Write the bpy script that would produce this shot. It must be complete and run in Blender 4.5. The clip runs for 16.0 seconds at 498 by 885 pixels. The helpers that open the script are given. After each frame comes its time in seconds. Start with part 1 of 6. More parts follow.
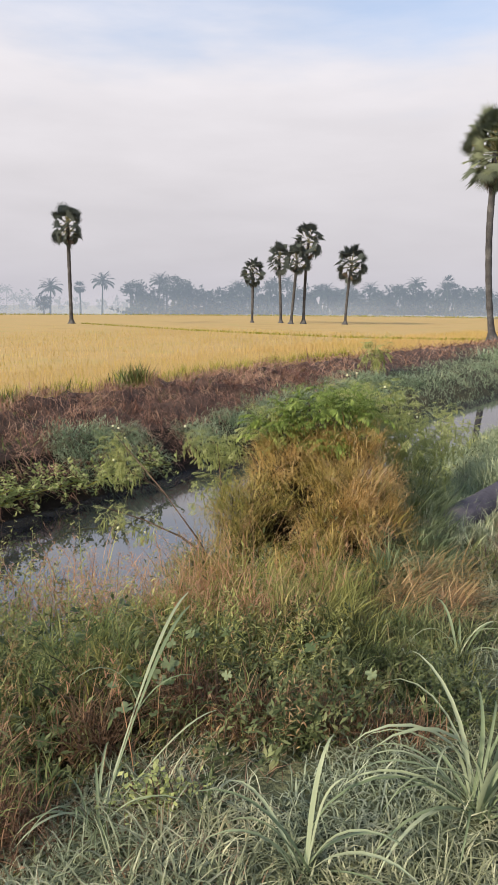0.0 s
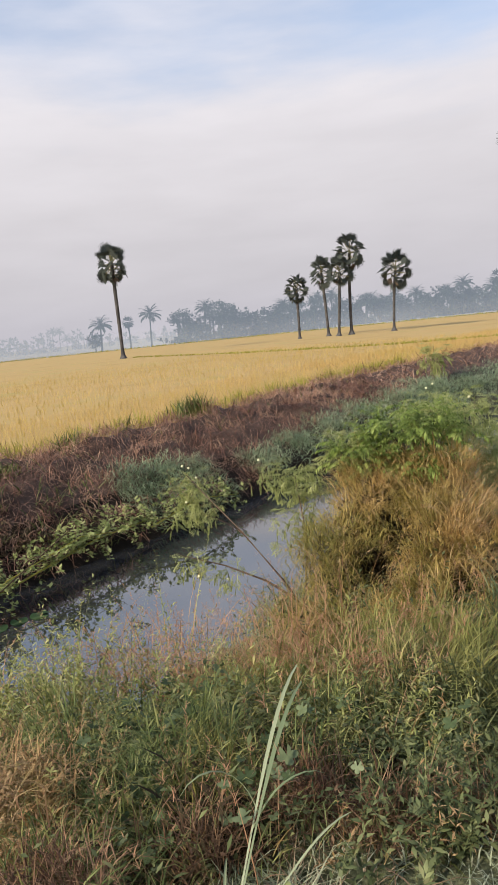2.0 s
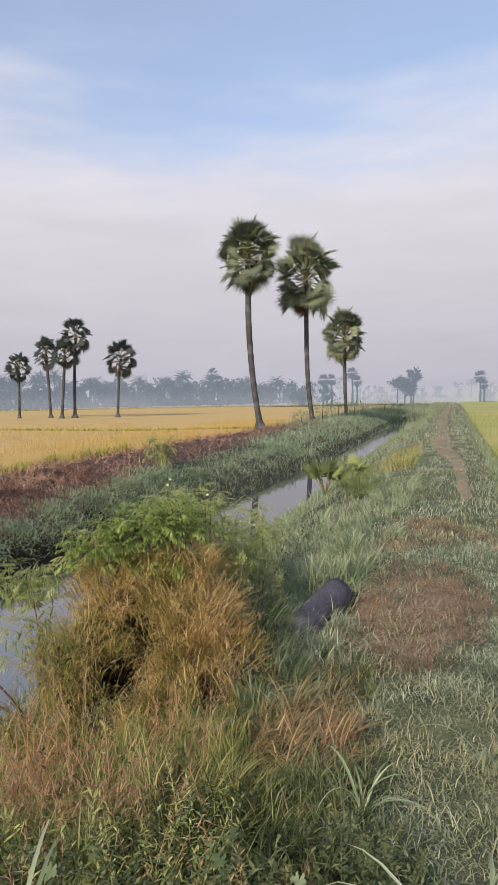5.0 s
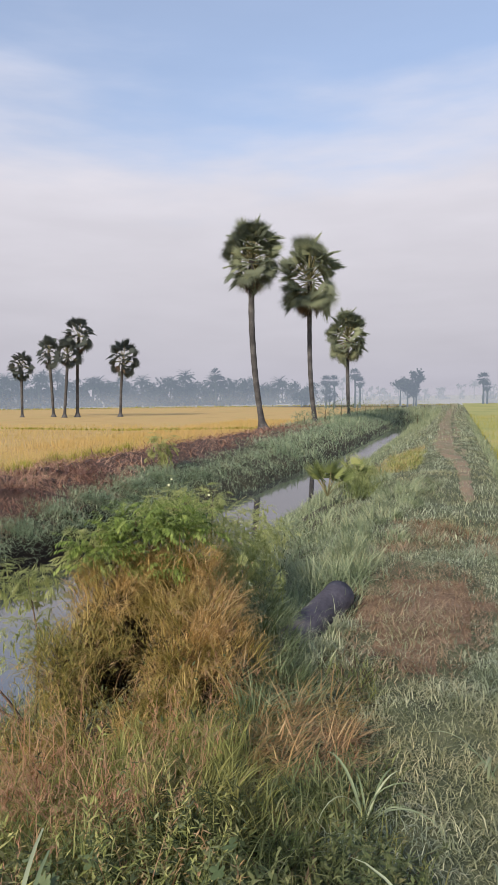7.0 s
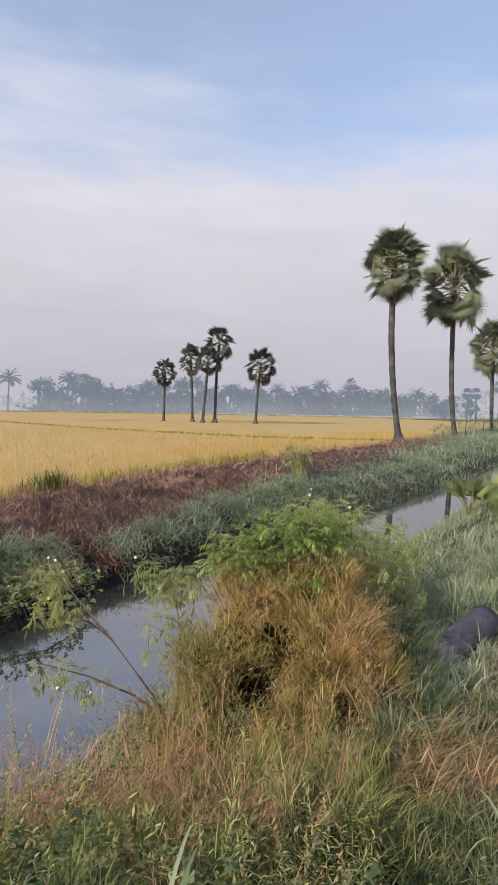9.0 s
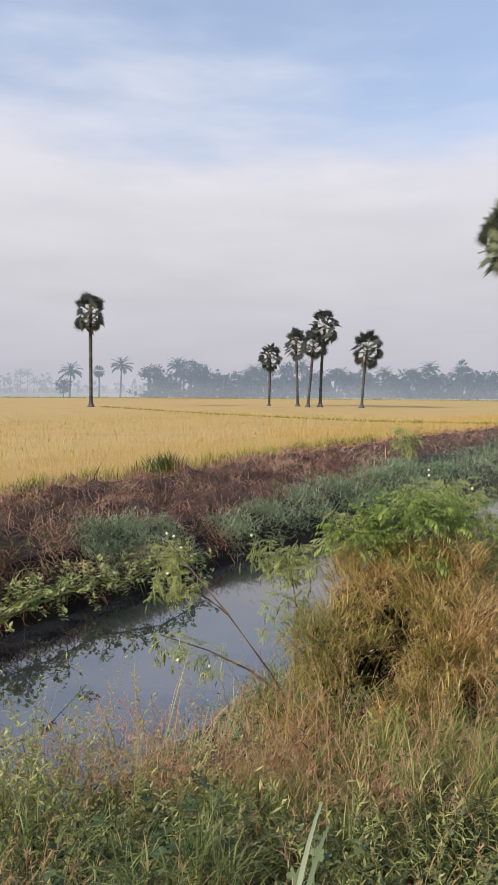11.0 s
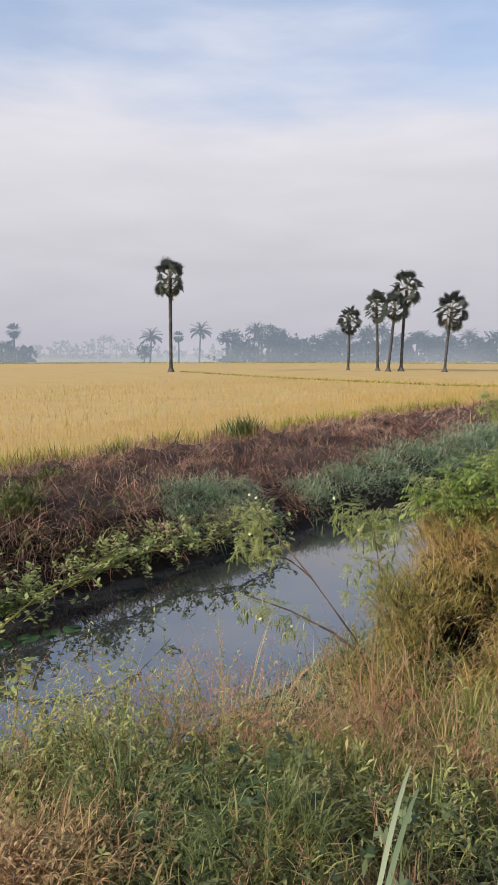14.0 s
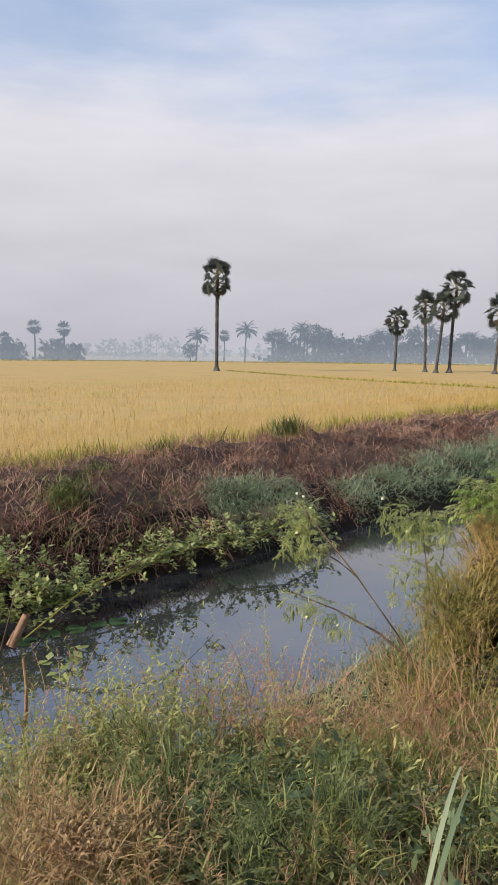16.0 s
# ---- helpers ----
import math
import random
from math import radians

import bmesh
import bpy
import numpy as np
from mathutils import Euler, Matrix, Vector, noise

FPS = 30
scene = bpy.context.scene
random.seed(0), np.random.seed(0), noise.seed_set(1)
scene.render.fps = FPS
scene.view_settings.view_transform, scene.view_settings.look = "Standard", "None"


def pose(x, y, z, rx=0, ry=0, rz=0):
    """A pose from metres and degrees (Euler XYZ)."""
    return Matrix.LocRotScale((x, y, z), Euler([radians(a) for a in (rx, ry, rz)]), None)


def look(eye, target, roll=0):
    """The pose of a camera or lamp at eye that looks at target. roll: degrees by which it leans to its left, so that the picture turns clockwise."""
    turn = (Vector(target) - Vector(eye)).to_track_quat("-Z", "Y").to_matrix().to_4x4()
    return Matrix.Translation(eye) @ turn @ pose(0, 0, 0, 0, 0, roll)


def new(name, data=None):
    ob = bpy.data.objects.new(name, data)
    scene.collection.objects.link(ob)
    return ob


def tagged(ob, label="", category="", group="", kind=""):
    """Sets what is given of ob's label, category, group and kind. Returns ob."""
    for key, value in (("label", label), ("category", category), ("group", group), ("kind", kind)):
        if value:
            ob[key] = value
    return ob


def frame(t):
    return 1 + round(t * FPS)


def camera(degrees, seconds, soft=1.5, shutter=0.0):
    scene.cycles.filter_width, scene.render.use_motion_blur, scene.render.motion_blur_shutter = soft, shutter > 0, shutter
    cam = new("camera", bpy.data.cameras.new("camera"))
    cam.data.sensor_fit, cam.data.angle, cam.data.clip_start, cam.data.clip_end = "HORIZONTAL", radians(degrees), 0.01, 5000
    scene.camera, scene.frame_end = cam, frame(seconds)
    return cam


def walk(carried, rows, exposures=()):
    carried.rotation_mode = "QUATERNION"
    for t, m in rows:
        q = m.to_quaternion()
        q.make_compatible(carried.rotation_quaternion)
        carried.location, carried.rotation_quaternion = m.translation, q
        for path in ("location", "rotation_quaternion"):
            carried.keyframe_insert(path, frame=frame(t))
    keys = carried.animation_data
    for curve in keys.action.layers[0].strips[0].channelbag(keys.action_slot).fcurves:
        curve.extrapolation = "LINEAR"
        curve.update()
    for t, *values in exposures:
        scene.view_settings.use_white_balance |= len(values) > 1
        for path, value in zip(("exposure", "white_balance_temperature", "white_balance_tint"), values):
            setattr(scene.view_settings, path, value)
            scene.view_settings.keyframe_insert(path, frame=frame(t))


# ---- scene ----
cam = camera(41.2, 16.0)

PATH = [
    (0, (0.012, 0.023, 1.8), (-0.076, 1.98, 1.397), 0.4),
    (0.5, (-0.008, 0.033, 1.803), (-0.11, 1.991, 1.411), -0.0),
    (1, (-0.024, 0.078, 1.804), (-0.133, 2.033, 1.401), -1.4),
    (1.5, (-0.082, 0.23, 1.817), (-0.28, 2.183, 1.434), -4.1),
    (2, (-0.137, 0.343, 1.835), (-0.395, 2.297, 1.494), -5.8),
    (2.5, (-0.184, 0.384, 1.834), (-0.442, 2.34, 1.51), -3.9),
    (3, (-0.277, 0.434, 1.849), (-0.373, 2.417, 1.607), -4.3),
    (3.5, (-0.33, 0.447, 1.867), (-0.136, 2.426, 1.656), -2.4),
    (4, (-0.338, 0.457, 1.9), (0.018, 2.418, 1.734), -1.6),
    (4.5, (-0.3, 0.478, 1.901), (0.21, 2.405, 1.747), -1.6),
    (5, (-0.279, 0.467, 1.912), (0.299, 2.376, 1.774), -1.0),
    (5.2, (-0.273, 0.463, 1.929), (0.313, 2.37, 1.782), -0.7),
    (7.3, (-0.263, 0.522, 1.904), (0.3, 2.437, 1.771), -0.6),
    (7.5, (-0.274, 0.513, 1.91), (0.255, 2.437, 1.782), -0.4),
    (8, (-0.295, 0.531, 1.912), (0.104, 2.488, 1.803), 0.2),
    (8.5, (-0.324, 0.542, 1.913), (-0.083, 2.525, 1.802), 0.3),
    (8.7, (-0.329, 0.541, 1.917), (-0.116, 2.526, 1.806), 0.6),
    (10.8, (-0.4, 0.591, 1.867), (-0.485, 2.584, 1.721), 0.8),
    (11, (-0.405, 0.607, 1.863), (-0.538, 2.596, 1.703), 0.4),
    (11.5, (-0.431, 0.612, 1.86), (-0.661, 2.591, 1.683), 0.4),
    (12, (-0.434, 0.618, 1.855), (-0.706, 2.591, 1.665), 0.4),
    (12.5, (-0.434, 0.614, 1.848), (-0.725, 2.581, 1.632), 0.6),
    (13, (-0.435, 0.621, 1.842), (-0.736, 2.585, 1.607), 0.2),
    (13.5, (-0.441, 0.622, 1.839), (-0.775, 2.578, 1.586), 0.3),
    (14, (-0.441, 0.633, 1.841), (-0.804, 2.582, 1.575), -0.0),
    (14.5, (-0.45, 0.615, 1.833), (-0.848, 2.558, 1.576), 0.4),
    (15, (-0.462, 0.617, 1.835), (-0.907, 2.551, 1.589), 0.4),
    (15.5, (-0.466, 0.602, 1.833), (-0.937, 2.528, 1.575), 0.5),
    (16, (-0.467, 0.596, 1.837), (-0.958, 2.516, 1.569), 0.6),
]
walk(cam, [(t, look(eye, target, roll)) for t, eye, target, roll in PATH], exposures=[(0.0, 0.19, 6750, 8), (1.5, 0.15, 6750, 8), (3.0, 0.07, 6620, 8), (5.0, 0.02, 6520, 10), (8.5, 0.0, 6470, 10), (11.0, 0.06, 6520, 8), (16.0, 0.05, 6520, 8)])

# ---- world, sun, exposure ----
SUN_YAW, SUN_ELEV = 132.0, 30.0          # degrees to the left of +y, and above the horizon

world = bpy.data.worlds.new("morning_sky")
scene.world = world
world.use_nodes = True


def make_sky():
    nt = world.node_tree
    nt.nodes.clear()
    N, L = nt.nodes.new, nt.links.new
    out, bg = N("ShaderNodeOutputWorld"), N("ShaderNodeBackground")
    sky = N("ShaderNodeTexSky")
    sky.sky_type, sky.sun_disc = "NISHITA", False
    sky.sun_elevation, sky.sun_rotation = radians(SUN_ELEV), radians(-SUN_YAW)
    sky.air_density, sky.dust_density, sky.ozone_density = 1.0, 0.5, 2.5
    coord = N("ShaderNodeTexCoord")
    sep = N("ShaderNodeSeparateXYZ")
    L(coord.outputs["Generated"], sep.inputs[0])
    # long streaky cloud noise, flattened towards the horizon
    mp = N("ShaderNodeMapping")
    mp.inputs["Scale"].default_value = (1.3, 1.3, 6.0)
    mp.inputs["Rotation"].default_value = (0.0, radians(9), radians(34))
    L(coord.outputs["Generated"], mp.inputs["Vector"])
    big = N("ShaderNodeTexNoise")
    big.inputs["Scale"].default_value, big.inputs["Detail"].default_value, big.inputs["Roughness"].default_value = 1.7, 5.0, 0.5
    L(mp.outputs[0], big.inputs["Vector"])
    fine = N("ShaderNodeTexNoise")
    fine.inputs["Scale"].default_value, fine.inputs["Detail"].default_value, fine.inputs["Roughness"].default_value = 4.4, 5.0, 0.5
    L(mp.outputs[0], fine.inputs["Vector"])
    # height in the sky, pushed about by the clouds
    a = N("ShaderNodeMath"); a.operation = "MULTIPLY_ADD"
    L(big.outputs["Fac"], a.inputs[0]); a.inputs[1].default_value = -0.34; L(sep.outputs["Z"], a.inputs[2])
    b = N("ShaderNodeMath"); b.operation = "MULTIPLY_ADD"
    L(fine.outputs["Fac"], b.inputs[0]); b.inputs[1].default_value = -0.15; L(a.outputs[0], b.inputs[2])
    cover = N("ShaderNodeMapRange"); cover.interpolation_type = "SMOOTHSTEP"
    L(b.outputs[0], cover.inputs["Value"])
    cover.inputs["From Min"].default_value, cover.inputs["From Max"].default_value = 0.02, 0.24
    cover.inputs["To Min"].default_value, cover.inputs["To Max"].default_value = 1.0, 0.36
    haze = N("ShaderNodeValToRGB")
    L(sep.outputs["Z"], haze.inputs["Fac"])
    e = haze.color_ramp.elements
    e[0].position, e[0].color = 0.0, (0.499, 0.487, 0.561, 1)
    e[1].position, e[1].color = 1.0, (0.528, 0.592, 0.729, 1)
    for p, c in ((0.07, (0.558, 0.542, 0.600, 1)), (0.18, (0.648, 0.628, 0.684, 1)), (0.30, (0.735, 0.715, 0.780, 1)), (0.45, (0.66, 0.695, 0.83, 1))):
        x = e.new(p); x.color = c
    shade = N("ShaderNodeMapRange")
    L(fine.outputs["Fac"], shade.inputs["Value"])
    shade.inputs["From Min"].default_value, shade.inputs["From Max"].default_value = 0.3, 0.7
    shade.inputs["To Min"].default_value, shade.inputs["To Max"].default_value = 0.965, 1.04
    cloud = N("ShaderNodeVectorMath"); cloud.operation = "SCALE"
    L(haze.outputs["Color"], cloud.inputs[0]); L(shade.outputs[0], cloud.inputs["Scale"])
    boost = N("ShaderNodeVectorMath"); boost.operation = "SCALE"
    L(sky.outputs[0], boost.inputs[0]); boost.inputs["Scale"].default_value = 0.20
    mix = N("ShaderNodeMix"); mix.data_type = "RGBA"
    L(cover.outputs[0], mix.inputs["Factor"]); L(boost.outputs[0], mix.inputs[6]); L(cloud.outputs[0], mix.inputs[7])
    L(mix.outputs[2], bg.inputs["Color"])
    bg.inputs["Strength"].default_value = 1.0
    L(bg.outputs[0], out.inputs["Surface"])


make_sky()
sun = new("sun", bpy.data.lights.new("sun", "SUN"))
sun.data.energy, sun.data.angle, sun.data.color = 5.0, radians(5), (1.0, 0.90, 0.76)
sy, se = radians(SUN_YAW), radians(SUN_ELEV)
sun.matrix_world = look((-math.sin(sy) * math.cos(se) * 50, math.cos(sy) * math.cos(se) * 50, math.sin(se) * 50), (0, 0, 0))

# ---- materials ----
rng = np.random.default_rng(7)


def nodes_of(name):
    m = bpy.data.materials.new(name)
    m.use_nodes = True
    nt = m.node_tree
    nt.nodes.clear()
    return m, nt.nodes.new, nt.links.new


def ramp_node(N, colours):
    r = N("ShaderNodeValToRGB")
    e = r.color_ramp.elements
    n = len(colours)
    e[0].color, e[0].position = (*colours[0], 1), 0.0
    e[1].color, e[1].position = (*colours[-1], 1), 1.0
    for i in range(1, n - 1):
        x = e.new(i / (n - 1)); x.color = (*colours[i], 1)
    return r


def leaf_material(name, colours, rough=0.55, glow_through=0.3, patch=0.5, patch_scale=1.4, patch_tint=(0.75, 0.7, 0.5), per_object=False, spec=0.16, mottle=0.5, mottle_scale=4.5):
    """Leaves and blades: shades that change from leaf to leaf and from tuft to tuft, wide patches of another tint, light coming through."""
    m, N, L = nodes_of(name)
    out = N("ShaderNodeOutputMaterial")
    if per_object:
        g = N("ShaderNodeObjectInfo"); rnd = g.outputs["Random"]
    else:
        g = N("ShaderNodeNewGeometry"); rnd = g.outputs["Random Per Island"]
    tc = N("ShaderNodeTexCoord")
    spots = N("ShaderNodeTexNoise")
    spots.inputs["Scale"].default_value, spots.inputs["Detail"].default_value = mottle_scale, 3.0
    L(tc.outputs["Object"], spots.inputs["Vector"])
    wide = N("ShaderNodeMapRange")
    L(spots.outputs["Fac"], wide.inputs["Value"])
    wide.inputs["From Min"].default_value, wide.inputs["From Max"].default_value = 0.30, 0.70
    both = N("ShaderNodeMix"); both.data_type = "FLOAT"
    both.inputs["Factor"].default_value = 0.0 if per_object else mottle
    L(rnd, both.inputs[2]); L(wide.outputs[0], both.inputs[3])
    r = ramp_node(N, colours)
    L(both.outputs[0], r.inputs["Fac"])
    nz = N("ShaderNodeTexNoise")
    nz.inputs["Scale"].default_value, nz.inputs["Detail"].default_value = patch_scale, 3.0
    L(tc.outputs["Object"], nz.inputs["Vector"])
    mr = N("ShaderNodeMapRange")
    L(nz.outputs["Fac"], mr.inputs["Value"])
    mr.inputs["From Min"].default_value, mr.inputs["From Max"].default_value = 0.42, 0.66
    mr.inputs["To Min"].default_value, mr.inputs["To Max"].default_value = 0.0, patch
    tint = N("ShaderNodeMix"); tint.data_type, tint.blend_type = "RGBA", "MULTIPLY"
    L(mr.outputs[0], tint.inputs["Factor"]); L(r.outputs["Color"], tint.inputs[6]); tint.inputs[7].default_value = (*patch_tint, 1)
    p = N("ShaderNodeBsdfPrincipled")
    p.inputs["Roughness"].default_value = rough
    p.inputs["Specular IOR Level"].default_value = spec
    L(tint.outputs[2], p.inputs["Base Color"])
    t = N("ShaderNodeBsdfTranslucent")
    L(tint.outputs[2], t.inputs["Color"])
    mx = N("ShaderNodeMixShader"); mx.inputs[0].default_value = glow_through
    L(p.outputs[0], mx.inputs[1]); L(t.outputs[0], mx.inputs[2])
    L(mx.outputs[0], out.inputs["Surface"])
    return m


def solid_material(name, colours, rough=0.85, scale=3.0, bump=0.4, bump_scale=25.0, metal=0.0, spec=0.3):
    """Soil, bark, plastic: two scales of colour noise and a fine relief."""
    m, N, L = nodes_of(name)
    out, p = N("ShaderNodeOutputMaterial"), N("ShaderNodeBsdfPrincipled")
    tc = N("ShaderNodeTexCoord")
    nz, nf = N("ShaderNodeTexNoise"), N("ShaderNodeTexNoise")
    nz.inputs["Scale"].default_value, nz.inputs["Detail"].default_value = scale, 6.0
    nf.inputs["Scale"].default_value, nf.inputs["Detail"].default_value = bump_scale, 5.0
    L(tc.outputs["Object"], nz.inputs["Vector"]); L(tc.outputs["Object"], nf.inputs["Vector"])
    ad = N("ShaderNodeMath"); ad.operation = "MULTIPLY_ADD"
    L(nf.outputs["Fac"], ad.inputs[0]); ad.inputs[1].default_value = 0.4; L(nz.outputs["Fac"], ad.inputs[2])
    mr = N("ShaderNodeMapRange")
    mr.inputs["From Min"].default_value, mr.inputs["From Max"].default_value = 0.45, 0.95
    L(ad.outputs[0], mr.inputs["Value"])
    r = ramp_node(N, colours)
    L(mr.outputs[0], r.inputs["Fac"])
    L(r.outputs["Color"], p.inputs["Base Color"])
    bp = N("ShaderNodeBump"); bp.inputs["Strength"].default_value, bp.inputs["Distance"].default_value = bump, 0.02
    L(nf.outputs["Fac"], bp.inputs["Height"]); L(bp.outputs[0], p.inputs["Normal"])
    p.inputs["Roughness"].default_value, p.inputs["Metallic"].default_value = rough, metal
    p.inputs["Specular IOR Level"].default_value = spec
    L(p.outputs[0], out.inputs["Surface"])
    return m


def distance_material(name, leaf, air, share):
    """Far woods and fields as backdrop: morning haze painted over their colour as emission."""
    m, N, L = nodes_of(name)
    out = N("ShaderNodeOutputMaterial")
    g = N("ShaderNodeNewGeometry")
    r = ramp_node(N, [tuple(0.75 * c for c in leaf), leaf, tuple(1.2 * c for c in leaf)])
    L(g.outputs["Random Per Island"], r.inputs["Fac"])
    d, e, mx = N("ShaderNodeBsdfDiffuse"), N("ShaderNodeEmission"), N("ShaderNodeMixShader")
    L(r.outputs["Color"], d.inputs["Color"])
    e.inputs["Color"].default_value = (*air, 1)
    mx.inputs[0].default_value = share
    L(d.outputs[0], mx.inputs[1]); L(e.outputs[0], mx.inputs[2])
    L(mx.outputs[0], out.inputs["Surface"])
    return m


def water_material():
    m, N, L = nodes_of("canal_water")
    out, p = N("ShaderNodeOutputMaterial"), N("ShaderNodeBsdfPrincipled")
    tc = N("ShaderNodeTexCoord")
    nz = N("ShaderNodeTexNoise"); nz.inputs["Scale"].default_value, nz.inputs["Detail"].default_value = 3.0, 3.0
    L(tc.outputs["Object"], nz.inputs["Vector"])
    mud = N("ShaderNodeTexNoise"); mud.inputs["Scale"].default_value = 0.5
    L(tc.outputs["Object"], mud.inputs["Vector"])
    r = ramp_node(N, [(0.020, 0.022, 0.026), (0.035, 0.037, 0.042)])
    L(mud.outputs["Fac"], r.inputs["Fac"]); L(r.outputs["Color"], p.inputs["Base Color"])
    bp = N("ShaderNodeBump"); bp.inputs["Strength"].default_value, bp.inputs["Distance"].default_value = 0.10, 0.01
    L(nz.outputs["Fac"], bp.inputs["Height"]); L(bp.outputs[0], p.inputs["Normal"])
    p.inputs["Roughness"].default_value, p.inputs["IOR"].default_value, p.inputs["Specular IOR Level"].default_value = 0.03, 2.3, 1.0
    L(p.outputs[0], out.inputs["Surface"])
    return m


def mist_material():
    """Thin ground mist: mostly clear, scattering the light that falls on it, fading upwards."""
    m, N, L = nodes_of("ground_mist")
    out = N("ShaderNodeOutputMaterial")
    tc, sep, nz = N("ShaderNodeTexCoord"), N("ShaderNodeSeparateXYZ"), N("ShaderNodeTexNoise")
    L(tc.outputs["Object"], sep.inputs[0])
    nz.inputs["Scale"].default_value, nz.inputs["Detail"].default_value = 0.045, 3.0
    L(tc.outputs["Object"], nz.inputs["Vector"])
    up = N("ShaderNodeMapRange"); up.interpolation_type = "SMOOTHSTEP"
    L(sep.outputs["Z"], up.inputs["Value"])
    up.inputs["From Min"].default_value, up.inputs["From Max"].default_value = 0.0, 4.6
    up.inputs["To Min"].default_value, up.inputs["To Max"].default_value = 0.30, 0.0
    mul = N("ShaderNodeMath"); mul.operation = "MULTIPLY"
    L(up.outputs[0], mul.inputs[0]); L(nz.outputs["Fac"], mul.inputs[1])
    d, t, c = N("ShaderNodeBsdfDiffuse"), N("ShaderNodeBsdfTranslucent"), N("ShaderNodeBsdfTransparent")
    d.inputs["Color"].default_value = t.inputs["Color"].default_value = (0.86, 0.88, 0.92, 1)
    s, mx = N("ShaderNodeMixShader"), N("ShaderNodeMixShader")
    s.inputs[0].default_value = 0.5
    L(d.outputs[0], s.inputs[1]); L(t.outputs[0], s.inputs[2])
    L(mul.outputs[0], mx.inputs[0]); L(c.outputs[0], mx.inputs[1]); L(s.outputs[0], mx.inputs[2])
    L(mx.outputs[0], out.inputs["Surface"])
    return m


